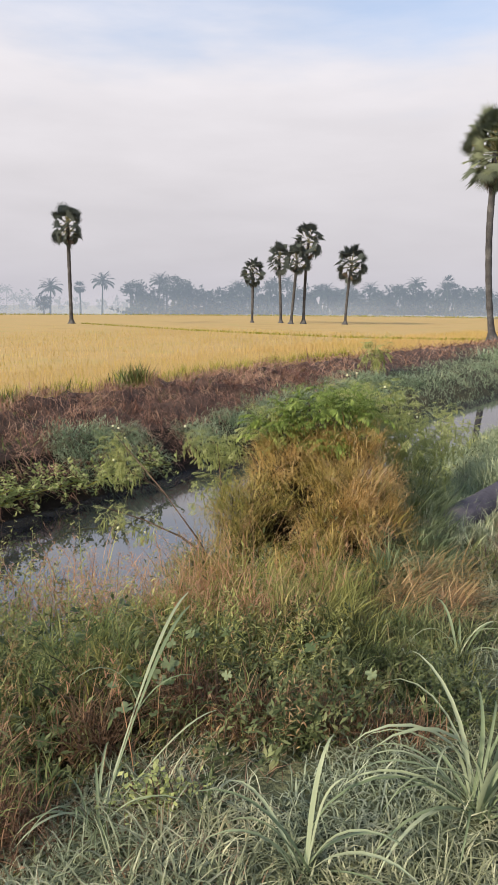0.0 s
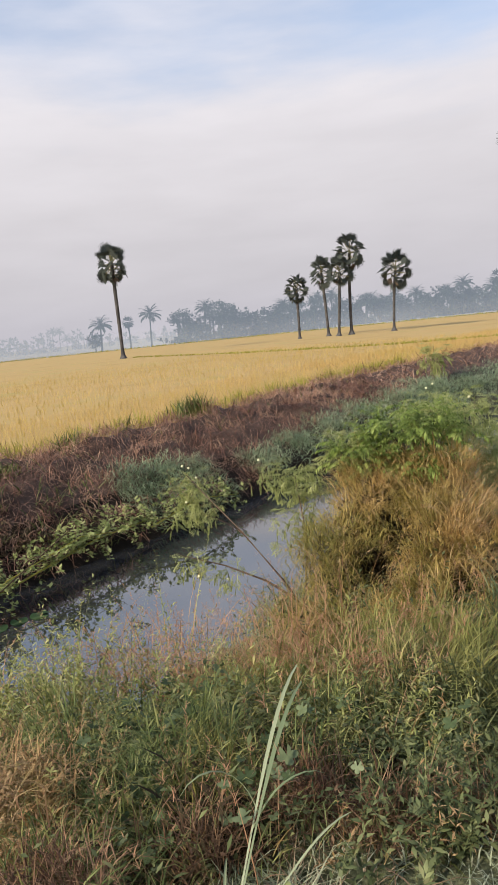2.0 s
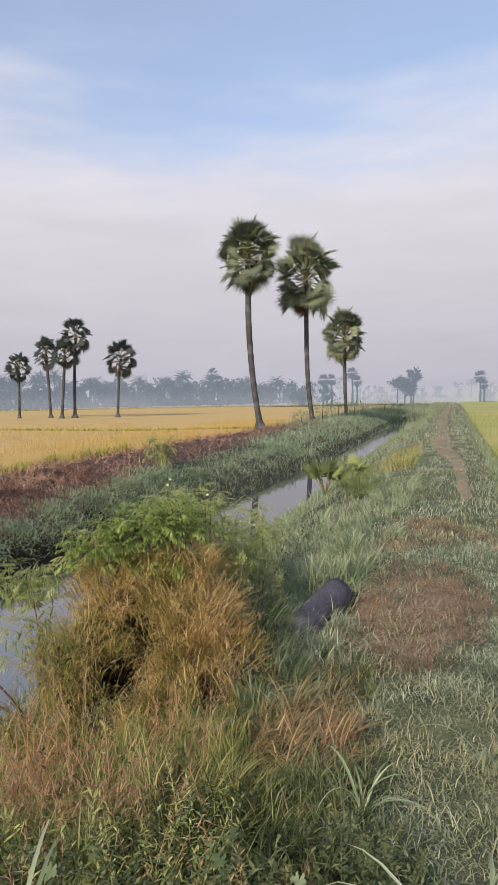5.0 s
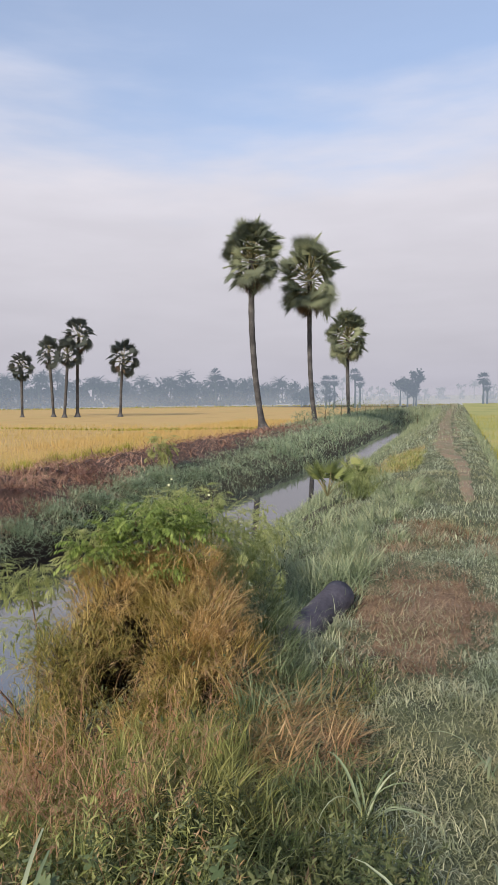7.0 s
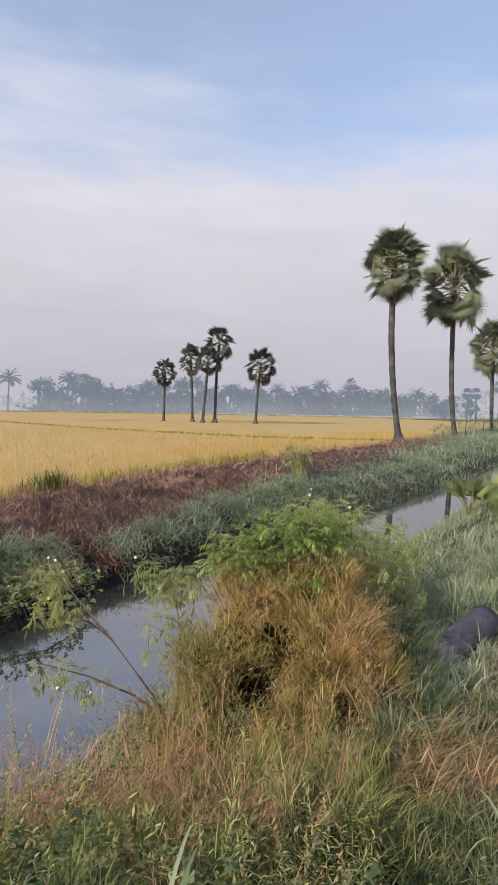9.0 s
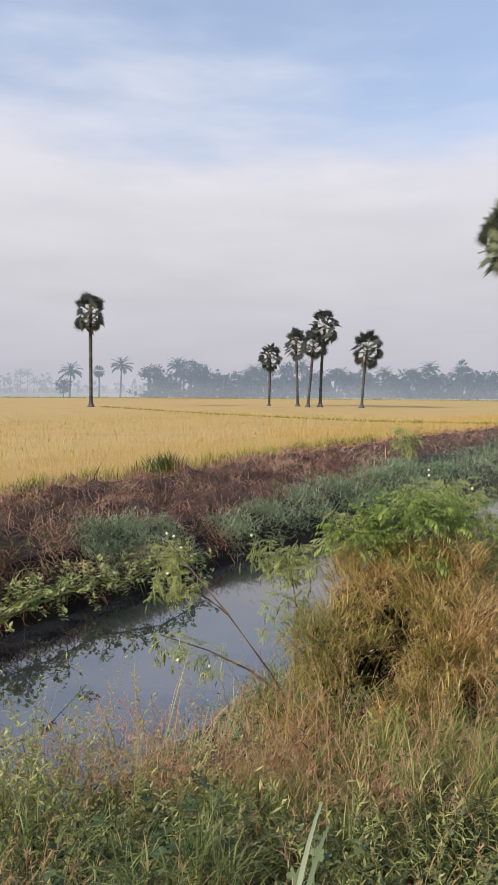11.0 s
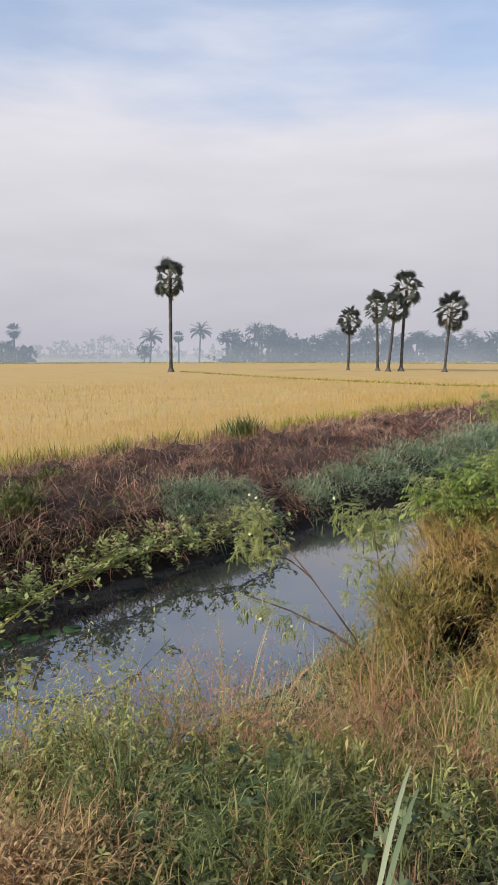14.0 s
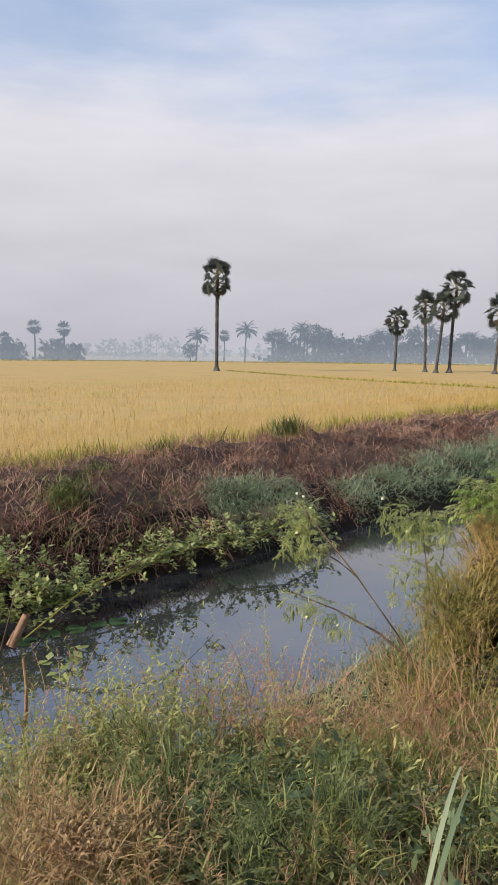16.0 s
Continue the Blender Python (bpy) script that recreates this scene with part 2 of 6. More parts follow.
M = {
    "soil": solid_material("damp_soil", [(0.022, 0.021, 0.012), (0.05, 0.046, 0.026), (0.09, 0.072, 0.042)], scale=2.5, bump_scale=12),
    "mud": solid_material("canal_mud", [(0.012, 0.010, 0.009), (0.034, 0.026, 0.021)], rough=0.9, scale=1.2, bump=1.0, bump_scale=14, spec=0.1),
    "thatch": solid_material("dead_thatch", [(0.035, 0.022, 0.018), (0.075, 0.048, 0.038), (0.13, 0.085, 0.062)], scale=2.2, bump=1.0, bump_scale=22),
    "turf": solid_material("trodden_turf", [(0.045, 0.05, 0.027), (0.085, 0.095, 0.05), (0.15, 0.15, 0.08)], scale=5.0, bump=0.8, bump_scale=45),
    "dryturf": solid_material("dead_turf", [(0.09, 0.055, 0.035), (0.19, 0.12, 0.075), (0.30, 0.20, 0.13)], scale=6.0, bump=0.8, bump_scale=45),
    "path": solid_material("trodden_earth", [(0.13, 0.13, 0.075), (0.26, 0.18, 0.12), (0.17, 0.15, 0.09), (0.14, 0.16, 0.09)], scale=1.6, bump_scale=18),
    "rice_base": solid_material("rice_canopy", [(0.38, 0.265, 0.095), (0.46, 0.31, 0.125), (0.38, 0.30, 0.105)], scale=0.25, bump=0.6, bump_scale=5.0),
    "rice_green": solid_material("green_rice_canopy", [(0.22, 0.24, 0.075), (0.31, 0.31, 0.105), (0.40, 0.32, 0.12)], scale=0.2, bump=1.0, bump_scale=5.0),
    "rice": leaf_material("ripe_rice", [(0.60, 0.425, 0.175), (0.64, 0.455, 0.20), (0.58, 0.425, 0.17), (0.66, 0.48, 0.22)], patch=0.55, patch_scale=0.16, patch_tint=(0.84, 0.92, 0.68), glow_through=0.5),
    "rice_edge": leaf_material("rice_leaves", [(0.20, 0.24, 0.05), (0.36, 0.34, 0.07), (0.48, 0.38, 0.09)], patch=0.4, glow_through=0.35),
    "dew": leaf_material("dewy_grass", [(0.09, 0.112, 0.062), (0.185, 0.22, 0.135), (0.31, 0.35, 0.23), (0.51, 0.545, 0.40), (0.27, 0.235, 0.13)], patch=0.6, patch_scale=1.1, patch_tint=(0.95, 0.75, 0.5), spec=0.4),
    "lush": leaf_material("green_weeds", [(0.03, 0.048, 0.018), (0.055, 0.082, 0.028), (0.085, 0.12, 0.038), (0.14, 0.175, 0.06), (0.28, 0.29, 0.115), (0.10, 0.125, 0.045), (0.32, 0.21, 0.10)], patch=0.7, patch_scale=2.6, patch_tint=(0.85, 0.62, 0.42), glow_through=0.2, mottle=0.55, mottle_scale=6.0),
    # dark patches in this leaf colour stand in for shaded hollows among weeds
    "leafy": leaf_material("weed_leaves", [(0.032, 0.046, 0.02), (0.066, 0.086, 0.036), (0.12, 0.145, 0.06), (0.26, 0.28, 0.13), (0.19, 0.115, 0.06)], patch=0.8, patch_scale=3.2, patch_tint=(0.45, 0.42, 0.36), glow_through=0.2, mottle=0.6, mottle_scale=6.0),
    "bank": leaf_material("rank_bank_grass", [(0.108, 0.142, 0.082), (0.20, 0.245, 0.14), (0.305, 0.35, 0.21), (0.45, 0.475, 0.295), (0.34, 0.30, 0.15)], patch=0.5, patch_tint=(0.75, 0.8, 0.72), mottle_scale=1.6),
    # paler, bluer copy of the bank grass: distance haze put into its colour
    "far_bank": leaf_material("hazed_bank_grass", [(0.11, 0.155, 0.092), (0.205, 0.27, 0.165), (0.305, 0.375, 0.235), (0.42, 0.475, 0.31), (0.34, 0.31, 0.17)], patch=0.5, patch_tint=(0.75, 0.8, 0.75), mottle_scale=1.6),
    "fresh": leaf_material("fresh_weeds", [(0.10, 0.125, 0.045), (0.19, 0.22, 0.085), (0.31, 0.335, 0.14), (0.44, 0.44, 0.20)], patch=0.5, patch_scale=1.5, patch_tint=(0.7, 0.85, 0.7), glow_through=0.3),
    # its dark patch_tint paints in shadows between the lumps of stalks
    "dead": leaf_material("dead_stalks", [(0.07, 0.036, 0.028), (0.165, 0.085, 0.06), (0.29, 0.155, 0.105), (0.44, 0.25, 0.165), (0.60, 0.41, 0.28), (0.17, 0.09, 0.07)], patch=0.9, patch_scale=0.9, patch_tint=(0.38, 0.33, 0.38), glow_through=0.08, mottle=0.55, mottle_scale=1.7),
    "sage": leaf_material("dewy_weeds", [(0.055, 0.075, 0.035), (0.10, 0.135, 0.065), (0.17, 0.215, 0.115), (0.27, 0.315, 0.18), (0.20, 0.17, 0.08)], patch=0.5, patch_scale=3.0, patch_tint=(0.8, 0.75, 0.6), glow_through=0.2),
    "shrub": leaf_material("shrub_leaves", [(0.065, 0.10, 0.026), (0.12, 0.172, 0.042), (0.205, 0.275, 0.068), (0.315, 0.385, 0.108), (0.44, 0.48, 0.17)], patch=0.3, patch_tint=(0.75, 0.85, 0.6), glow_through=0.4, mottle_scale=9.0),
    "russet": leaf_material("fallen_straw", [(0.12, 0.065, 0.034), (0.23, 0.13, 0.064), (0.36, 0.22, 0.11), (0.49, 0.34, 0.185), (0.22, 0.175, 0.065), (0.34, 0.15, 0.075)], patch=0.6, patch_scale=2.8, patch_tint=(0.65, 0.75, 0.45), glow_through=0.2),
    "rust": leaf_material("dead_stems", [(0.045, 0.026, 0.018), (0.11, 0.06, 0.038), (0.20, 0.115, 0.07), (0.30, 0.19, 0.12), (0.10, 0.09, 0.045)], patch=0.6, patch_scale=3.0, patch_tint=(0.5, 0.5, 0.4), glow_through=0.1),
    "drymat": leaf_material("dry_mat", [(0.080, 0.050, 0.032), (0.168, 0.108, 0.068), (0.272, 0.188, 0.124), (0.400, 0.304, 0.208), (0.152, 0.152, 0.080)], patch=0.5, glow_through=0.15),
    "gold": leaf_material("golden_grass", [(0.13, 0.105, 0.034), (0.28, 0.195, 0.064), (0.46, 0.30, 0.112), (0.62, 0.405, 0.165), (0.72, 0.52, 0.26), (0.44, 0.19, 0.08)], patch=0.9, patch_scale=3.4, patch_tint=(0.42, 0.56, 0.30), glow_through=0.2, mottle=0.6, mottle_scale=6.5),
    "olive": leaf_material("olive_weeds", [(0.08, 0.08, 0.024), (0.165, 0.145, 0.042), (0.28, 0.225, 0.07), (0.41, 0.30, 0.11), (0.28, 0.14, 0.055)], mottle_scale=7.0, patch=0.6, patch_scale=2.5, patch_tint=(0.6, 0.8, 0.45), glow_through=0.15),
    "willow": leaf_material("yellow_green_weeds", [(0.12, 0.145, 0.048), (0.225, 0.255, 0.08), (0.36, 0.37, 0.13), (0.52, 0.49, 0.21), (0.42, 0.28, 0.135)], patch=0.7, patch_scale=3.0, patch_tint=(0.6, 0.62, 0.5)),
    "straw": leaf_material("dry_weeds", [(0.16, 0.11, 0.045), (0.29, 0.20, 0.085), (0.43, 0.31, 0.14), (0.58, 0.45, 0.25), (0.28, 0.26, 0.085), (0.34, 0.18, 0.085)], patch=0.6, patch_scale=2.8, patch_tint=(0.65, 0.75, 0.45), glow_through=0.25),
    "seedling": leaf_material("seedling_leaves", [(0.30, 0.34, 0.12), (0.42, 0.46, 0.18), (0.55, 0.57, 0.27)], patch=0.3, patch_tint=(0.8, 0.85, 0.7), glow_through=0.4),
    "softgrass": leaf_material("soft_grass", [(0.13, 0.135, 0.042), (0.24, 0.235, 0.078), (0.36, 0.33, 0.12), (0.47, 0.38, 0.165)], patch=0.6, patch_scale=2.6, patch_tint=(0.62, 0.8, 0.5), glow_through=0.25),
    "lobed": leaf_material("lobed_leaves", [(0.06, 0.09, 0.04), (0.095, 0.13, 0.06), (0.15, 0.19, 0.095), (0.29, 0.33, 0.19)], mottle=0.2, patch=0.3, patch_tint=(0.8, 0.85, 0.8), rough=0.6),
    "seed": leaf_material("seed_heads", [(0.30, 0.14, 0.08), (0.42, 0.225, 0.135), (0.50, 0.31, 0.195), (0.33, 0.24, 0.12)], patch=0.3, glow_through=0.3),
    "feather": leaf_material("feathery_leaves", [(0.17, 0.205, 0.075), (0.31, 0.345, 0.13), (0.46, 0.475, 0.20), (0.60, 0.585, 0.29)], patch=0.4, patch_tint=(0.7, 0.8, 0.6), glow_through=0.45),
    "reed": leaf_material("broad_blades", [(0.19, 0.245, 0.13), (0.295, 0.35, 0.205), (0.46, 0.50, 0.33)], patch=0.3, per_object=True, glow_through=0.35, spec=0.5),
    "frond": leaf_material("palm_fronds", [(0.125, 0.145, 0.108), (0.185, 0.21, 0.145), (0.25, 0.28, 0.185), (0.34, 0.37, 0.23)], patch=0.3, per_object=True, glow_through=0.38),
    # greyer, flat-toned fronds: haze over the field palms is put into the colour
    "frond_hazed": leaf_material("hazed_palm_fronds", [(0.075, 0.088, 0.082), (0.09, 0.105, 0.097), (0.105, 0.122, 0.11), (0.125, 0.142, 0.126)], patch=0.2, per_object=True, glow_through=0.45, spec=0.05),
    # near-black leaf colour that stands in for shade deep inside the growth
    "shade_dark": leaf_material("shaded_stems", [(0.02, 0.015, 0.01), (0.04, 0.029, 0.018), (0.075, 0.055, 0.03), (0.05, 0.052, 0.022)], patch=0.4, glow_through=0.04),
    "stalk": solid_material("palm_stalks", [(0.13, 0.125, 0.06), (0.30, 0.27, 0.14)], scale=4.0, bump_scale=30),
    "frond_young": leaf_material("young_fronds", [(0.150, 0.188, 0.068), (0.255, 0.300, 0.112), (0.405, 0.420, 0.180)], patch=0.3, per_object=True, glow_through=0.35),
    "frond_dry": leaf_material("dry_fronds", [(0.13, 0.10, 0.085), (0.22, 0.165, 0.12)], patch=0.3, per_object=True, glow_through=0.1),
    "bark": solid_material("palm_bark", [(0.028, 0.026, 0.027), (0.062, 0.058, 0.058), (0.135, 0.13, 0.125)], scale=1.5, bump=0.8, bump_scale=9.0),
    "twig": solid_material("twig_bark", [(0.07, 0.045, 0.03), (0.15, 0.10, 0.065)], scale=9.0, bump_scale=60),
    "cut": solid_material("cut_wood", [(0.22, 0.115, 0.06), (0.38, 0.24, 0.15)], scale=8.0, bump_scale=50),
    "pipe": solid_material("black_pipe", [(0.035, 0.031, 0.041), (0.07, 0.062, 0.080), (0.16, 0.14, 0.145)], rough=0.75, scale=5.0, bump=0.5, bump_scale=30, spec=0.5),
    "flower": solid_material("flower_white", [(0.62, 0.60, 0.34), (0.78, 0.75, 0.52)], scale=40, bump_scale=300),
    "pad": leaf_material("floating_leaves", [(0.06, 0.12, 0.05), (0.10, 0.17, 0.07)], patch=0.2, rough=0.35),
    # these three glow: the emission colour and its share paint the distance haze
    "wood_near": distance_material("woods_haze_glow", (0.040, 0.055, 0.032), (0.32, 0.37, 0.46), 0.55),
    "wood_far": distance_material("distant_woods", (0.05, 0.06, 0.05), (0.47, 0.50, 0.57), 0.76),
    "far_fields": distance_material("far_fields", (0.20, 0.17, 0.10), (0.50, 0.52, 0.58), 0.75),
    "water": water_material(),
    "mist": mist_material(),
}

# ---- mesh helpers ----
COS, SIN = math.cos(radians(34)), math.sin(radians(34))


def to_xy(u, v):
    """From along the canal (u) and across it to the right (v)."""
    return u * SIN + v * COS, u * COS - v * SIN


def polar(yaw, far):
    """A place by its bearing (degrees to the left of +y) and distance from where the walk begins."""
    return -0.3 - math.sin(radians(yaw)) * far, 0.45 + math.cos(radians(yaw)) * far


def lumps(x, y, seed=0.0):
    """Soft uneven waves, about -1 to 1."""
    return (np.sin(1.7 * x + 2.3 * y + seed) + np.sin(2.9 * x - 1.3 * y + 1.7 * seed + 1.0) + np.sin(0.7 * x - 3.1 * y + 2.9 * seed + 2.0)
            + np.sin(4.9 * x + 4.1 * y + 0.6 * seed)) / 3.0


def edge_shift(u):
    """How far the far field's edge stands nearer than its usual line across the canal."""
    return 1.35 * np.clip((19 - np.asarray(u, float)) / 16, 0, 1.2) - 0.5 * np.exp(-((np.asarray(u, float) - 28) / 8) ** 2)


def warp(u, v):
    return np.asarray(v, float) + edge_shift(u) * np.clip((-8.2 - np.asarray(v, float)) / 4.2, 0, 1)


def unwarp(u, v):
    g = np.asarray(v, float)
    for _ in range(6):
        g = np.asarray(v, float) - edge_shift(u) * np.clip((-8.2 - g) / 4.2, 0, 1)
    return g


PROFILE_V = [-600, -13.2, -12.4, -11.4, -10.3, -9.3, -8.4, -7.75, -7.45, -6.6, -5.2, -4.5, -3.8, -3.0, -2.2, -1.5, -0.9, 0.05, 0.4, 0.8, 600]
PROFILE_Z = [-0.55, -0.55, -0.22, -0.01, 0.04, -0.13, -0.42, -0.72, -1.12, -1.4, -1.4, -1.12, -0.72, -0.30, 0.06, 0.27, 0.35, 0.35, 0.12, -0.15, -0.15]


def narrowing(u):
    """How far the far bank comes forward as the canal runs on."""
    return np.interp(np.asarray(u, float), [9, 16, 22, 34, 60], [0.0, 0.6, 1.05, 1.5, 1.6])


def ground_z(u, v):
    """The height of the ground; v as on an unbent bank (see warp)."""
    u, v = np.asarray(u, float), np.asarray(v, float)
    far_side = np.interp(v, [-13.0, -9.5, -6.2, -4.9], [0.0, 1.0, 1.0, 0.0])
    z = np.interp(v - narrowing(u) * far_side, PROFILE_V, PROFILE_Z)
    rough = np.clip(1.2 - np.abs(v + 6) / 9, 0.0, 1.0) * np.clip(1.5 - np.abs(u) / 80, 0, 1)
    z = z + 0.05 * rough * lumps(u * 0.9, v * 0.9, 1.0)
    heap = np.clip(1 - np.abs(v + 10.4) / 2.2, 0, 1) * np.clip(1.5 - np.abs(u) / 50, 0, 1)
    z = z + heap * (0.19 * lumps(u * 1.5, v * 1.9, 4.0) + 0.10 * lumps(u * 4.1, v * 4.7, 2.0))
    # the canal ends behind growth far along
    fill = np.clip((u - 66) / 10, 0, 1)
    z = np.where((v < -2) & (v > -9.5), z * (1 - fill) + 0.05 * fill, z)
    out = np.clip((np.hypot(u, v) - 118) / 24, 0, 1)
    return z * (1 - out) - 0.7 * out


def mesh_np(name, verts, quads, tris=None, smooth=False):
    me = bpy.data.meshes.new(name)
    verts = np.asarray(verts, np.float32).reshape(-1, 3)
    quads = np.asarray(quads, np.int32).reshape(-1, 4)
    tris = np.zeros((0, 3), np.int32) if tris is None else np.asarray(tris, np.int32).reshape(-1, 3)
    me.vertices.add(len(verts))
    me.vertices.foreach_set("co", verts.ravel())
    me.loops.add(quads.size + tris.size)
    me.loops.foreach_set("vertex_index", np.concatenate([quads.ravel(), tris.ravel()]))
    me.polygons.add(len(quads) + len(tris))
    start = np.concatenate([np.arange(len(quads)) * 4, quads.size + np.arange(len(tris)) * 3]).astype(np.int32)
    me.polygons.foreach_set("loop_start", start)
    if smooth:
        me.polygons.foreach_set("use_smooth", np.ones(len(quads) + len(tris), bool))
    me.update(calc_edges=True)
    return me


def thing(name, me, mat, label="", category="", kind="", group="", parent=None):
    ob = new(name, me)
    if mat is not None and not me.materials:
        me.materials.append(mat)
    if parent is not None:
        ob.parent = parent
    return tagged(ob, label, category, group, kind)


def strips(base, length, width, az, lean, droop, seg=3, twist=None, shape="blade"):
    """Blades or leaves as narrow strips: where they root, how long and wide, which way they lean and how far they bow."""
    base = np.asarray(base, float)
    n = len(base)
    length, width, az, lean, droop = (np.broadcast_to(np.asarray(a, float), (n,)) for a in (length, width, az, lean, droop))
    s = np.linspace(0, 1, seg + 1)
    th = lean[:, None] + droop[:, None] * s[None, :-1] + droop[:, None] * 0.5 / seg
    step = (length / seg)[:, None]
    run = np.concatenate([np.zeros((n, 1)), np.cumsum(np.sin(th) * step, 1)], 1)
    rise = np.concatenate([np.zeros((n, 1)), np.cumsum(np.cos(th) * step, 1)], 1)
    mid = base[:, None, :] + np.stack([run * np.cos(az)[:, None], run * np.sin(az)[:, None], rise], -1)
    tw = rng.uniform(-0.9, 0.9, n) if twist is None else np.broadcast_to(twist, (n,))
    side = np.stack([-np.sin(az + tw), np.cos(az + tw), 0 * az], -1)
    if shape == "blade":
        prof = np.clip(1.0 - s ** 2.2, 0.06, 1.0) * (0.7 + 0.6 * np.sin(np.pi * np.minimum(s + 0.15, 1)))
    elif shape == "leaf":
        prof = 0.08 + np.sin(np.pi * s ** 0.75)
    else:
        prof = np.ones_like(s)
    half = 0.5 * width[:, None] * prof[None, :]
    v = np.stack([mid - side[:, None] * half[..., None], mid + side[:, None] * half[..., None]], 2)
    i = (np.arange(n)[:, None] * (seg + 1) + np.arange(seg)[None, :]) * 2
    q = np.stack([i, i + 1, i + 3, i + 2], -1)
    return v.reshape(-1, 3), q.reshape(-1, 4)


def join(parts):
    vs, qs, k = [], [], 0
    for v, q in parts:
        vs.append(v); qs.append(q + k); k += len(v)
    return np.concatenate(vs), np.concatenate(qs)


def scatter(n, u0, u1, v0, v1, near=0.0, clump=0.0, seed=0.0):
    """Places on the ground, n of them, thinning out along the canal where near is above 0."""
    m = int(n * (1 + 1.5 * clump))
    w = rng.random(m)
    u = u0 + (u1 - u0) * w ** (1 + near)
    v = rng.uniform(v0, v1, m)
    if clump:
        keep = rng.random(m) < np.clip(0.55 + clump * lumps(u * 1.5, v * 1.5, seed), 0.05, 1)
        u, v = u[keep], v[keep]
    x, y = to_xy(u, warp(u, v))
    return u, v, np.stack([x, y, ground_z(u, v) - 0.01], -1)


def spread(n, lo, hi):
    return rng.uniform(lo, hi, n)


def tube(points, radii, sides=8, cap=True):
    """A bent tapering tube along points."""
    pts = [Vector(p) for p in points]
    vs, qs = [], []
    for i, p in enumerate(pts):
        d = (pts[min(i + 1, len(pts) - 1)] - pts[max(i - 1, 0)]).normalized()
        a = d.orthogonal().normalized() if abs(d.z) < 0.95 else Vector((1, 0, 0)).cross(d).normalized()
        b = d.cross(a)
        for k in range(sides):
            c = 2 * math.pi * k / sides
            vs.append(p + (a * math.cos(c) + b * math.sin(c)) * radii[i])
    for i in range(len(pts) - 1):
        for k in range(sides):
            qs.append((i * sides + k, i * sides + (k + 1) % sides, (i + 1) * sides + (k + 1) % sides, (i + 1) * sides + k))
    return np.array([tuple(v) for v in vs]), np.array(qs)


# ---- ground, water, fields ----
def grid_lines(cuts):
    out = []
    for a, b, step in cuts:
        out.append(np.arange(a, b, step))
    return np.concatenate(out + [[cuts[-1][1]]])


def make_ground():
    us = grid_lines([(-2500, -100, 300), (-100, -10, 10), (-10, 25, 0.25), (25, 70, 0.8), (70, 200, 10), (200, 3000, 350)])
    vs = grid_lines([(-2800, -200, 260), (-200, -16, 12), (-16, 3, 0.2), (3, 60, 8), (60, 2800, 274)])
    u, v = np.meshgrid(us, vs, indexing="ij")
    x, y = to_xy(u, warp(u, v))
    verts = np.stack([x, y, ground_z(u, v)], -1).reshape(-1, 3)
    nu, nv = len(us), len(vs)
    i = (np.arange(nu - 1)[:, None] * nv + np.arange(nv - 1)[None, :])
    quads = np.stack([i, i + nv, i + nv + 1, i + 1], -1).reshape(-1, 4)
    me = mesh_np("ground", verts, quads, smooth=True)
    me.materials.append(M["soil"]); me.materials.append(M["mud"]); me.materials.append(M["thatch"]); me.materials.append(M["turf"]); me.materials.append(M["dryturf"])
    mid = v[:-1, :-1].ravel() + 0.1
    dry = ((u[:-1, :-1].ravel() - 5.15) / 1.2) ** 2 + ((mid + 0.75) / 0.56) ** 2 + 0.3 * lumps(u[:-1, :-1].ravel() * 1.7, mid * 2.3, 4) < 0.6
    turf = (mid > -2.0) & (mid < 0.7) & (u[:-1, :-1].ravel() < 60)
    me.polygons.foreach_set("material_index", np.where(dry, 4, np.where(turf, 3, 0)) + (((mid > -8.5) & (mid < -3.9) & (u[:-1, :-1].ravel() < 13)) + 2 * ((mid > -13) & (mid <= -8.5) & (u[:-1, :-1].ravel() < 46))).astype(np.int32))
    thing("ground", me, M["soil"], "bare damp earth under the growth", "ground", "structure")


def sheet(name, us, vs, z, mat, label, category, wave=0.0, kind="structure", reach=None):
    u, v = np.meshgrid(us, vs, indexing="ij")
    x, y = to_xy(u, warp(u, v))
    z = z if np.isscalar(z) else np.interp(v, *z)
    zz = z + wave * lumps(u * 1.1, v * 1.1, 3.0) * np.clip(1.4 - np.hypot(u, v) / 60, 0.1, 1)
    verts = np.stack([x, y, zz + 0 * u], -1).reshape(-1, 3)
    nu, nv = len(us), len(vs)
    i = (np.arange(nu - 1)[:, None] * nv + np.arange(nv - 1)[None, :])
    quads = np.stack([i, i + nv, i + nv + 1, i + 1], -1).reshape(-1, 4)
    if reach:
        mid = verts[quads].mean(1)
        quads = quads[np.hypot(mid[:, 0], mid[:, 1]) < reach]
    return thing(name, mesh_np(name, verts, quads, smooth=True), mat, label, category, kind)


make_ground()
sheet("water", np.linspace(-60, 75, 60), np.linspace(-8.6, -3.2, 8), -1.0, M["water"], "still grey-blue canal water mirroring the sky", "water")
sheet("rice_field", grid_lines([(-200, -12, 4), (-12, 50, 0.5), (50, 180, 4)]), grid_lines([(-170, -40, 4), (-40, -12.5, 0.5)]), ([-170, -48, -36, -12], [-0.2, -0.2, -0.40, -0.45]), M["rice_base"], "ripe golden rice field behind the canal", "field", 0.03, reach=147)
sheet("rice_field", grid_lines([(-60, 6, 6), (6, 60, 0.6), (60, 260, 15)]), grid_lines([(0.72, 12, 0.4), (12, 160, 12)]), 0.06, M["rice_green"], "greenish yellow rice field beside the path", "field", 0.03, reach=152)
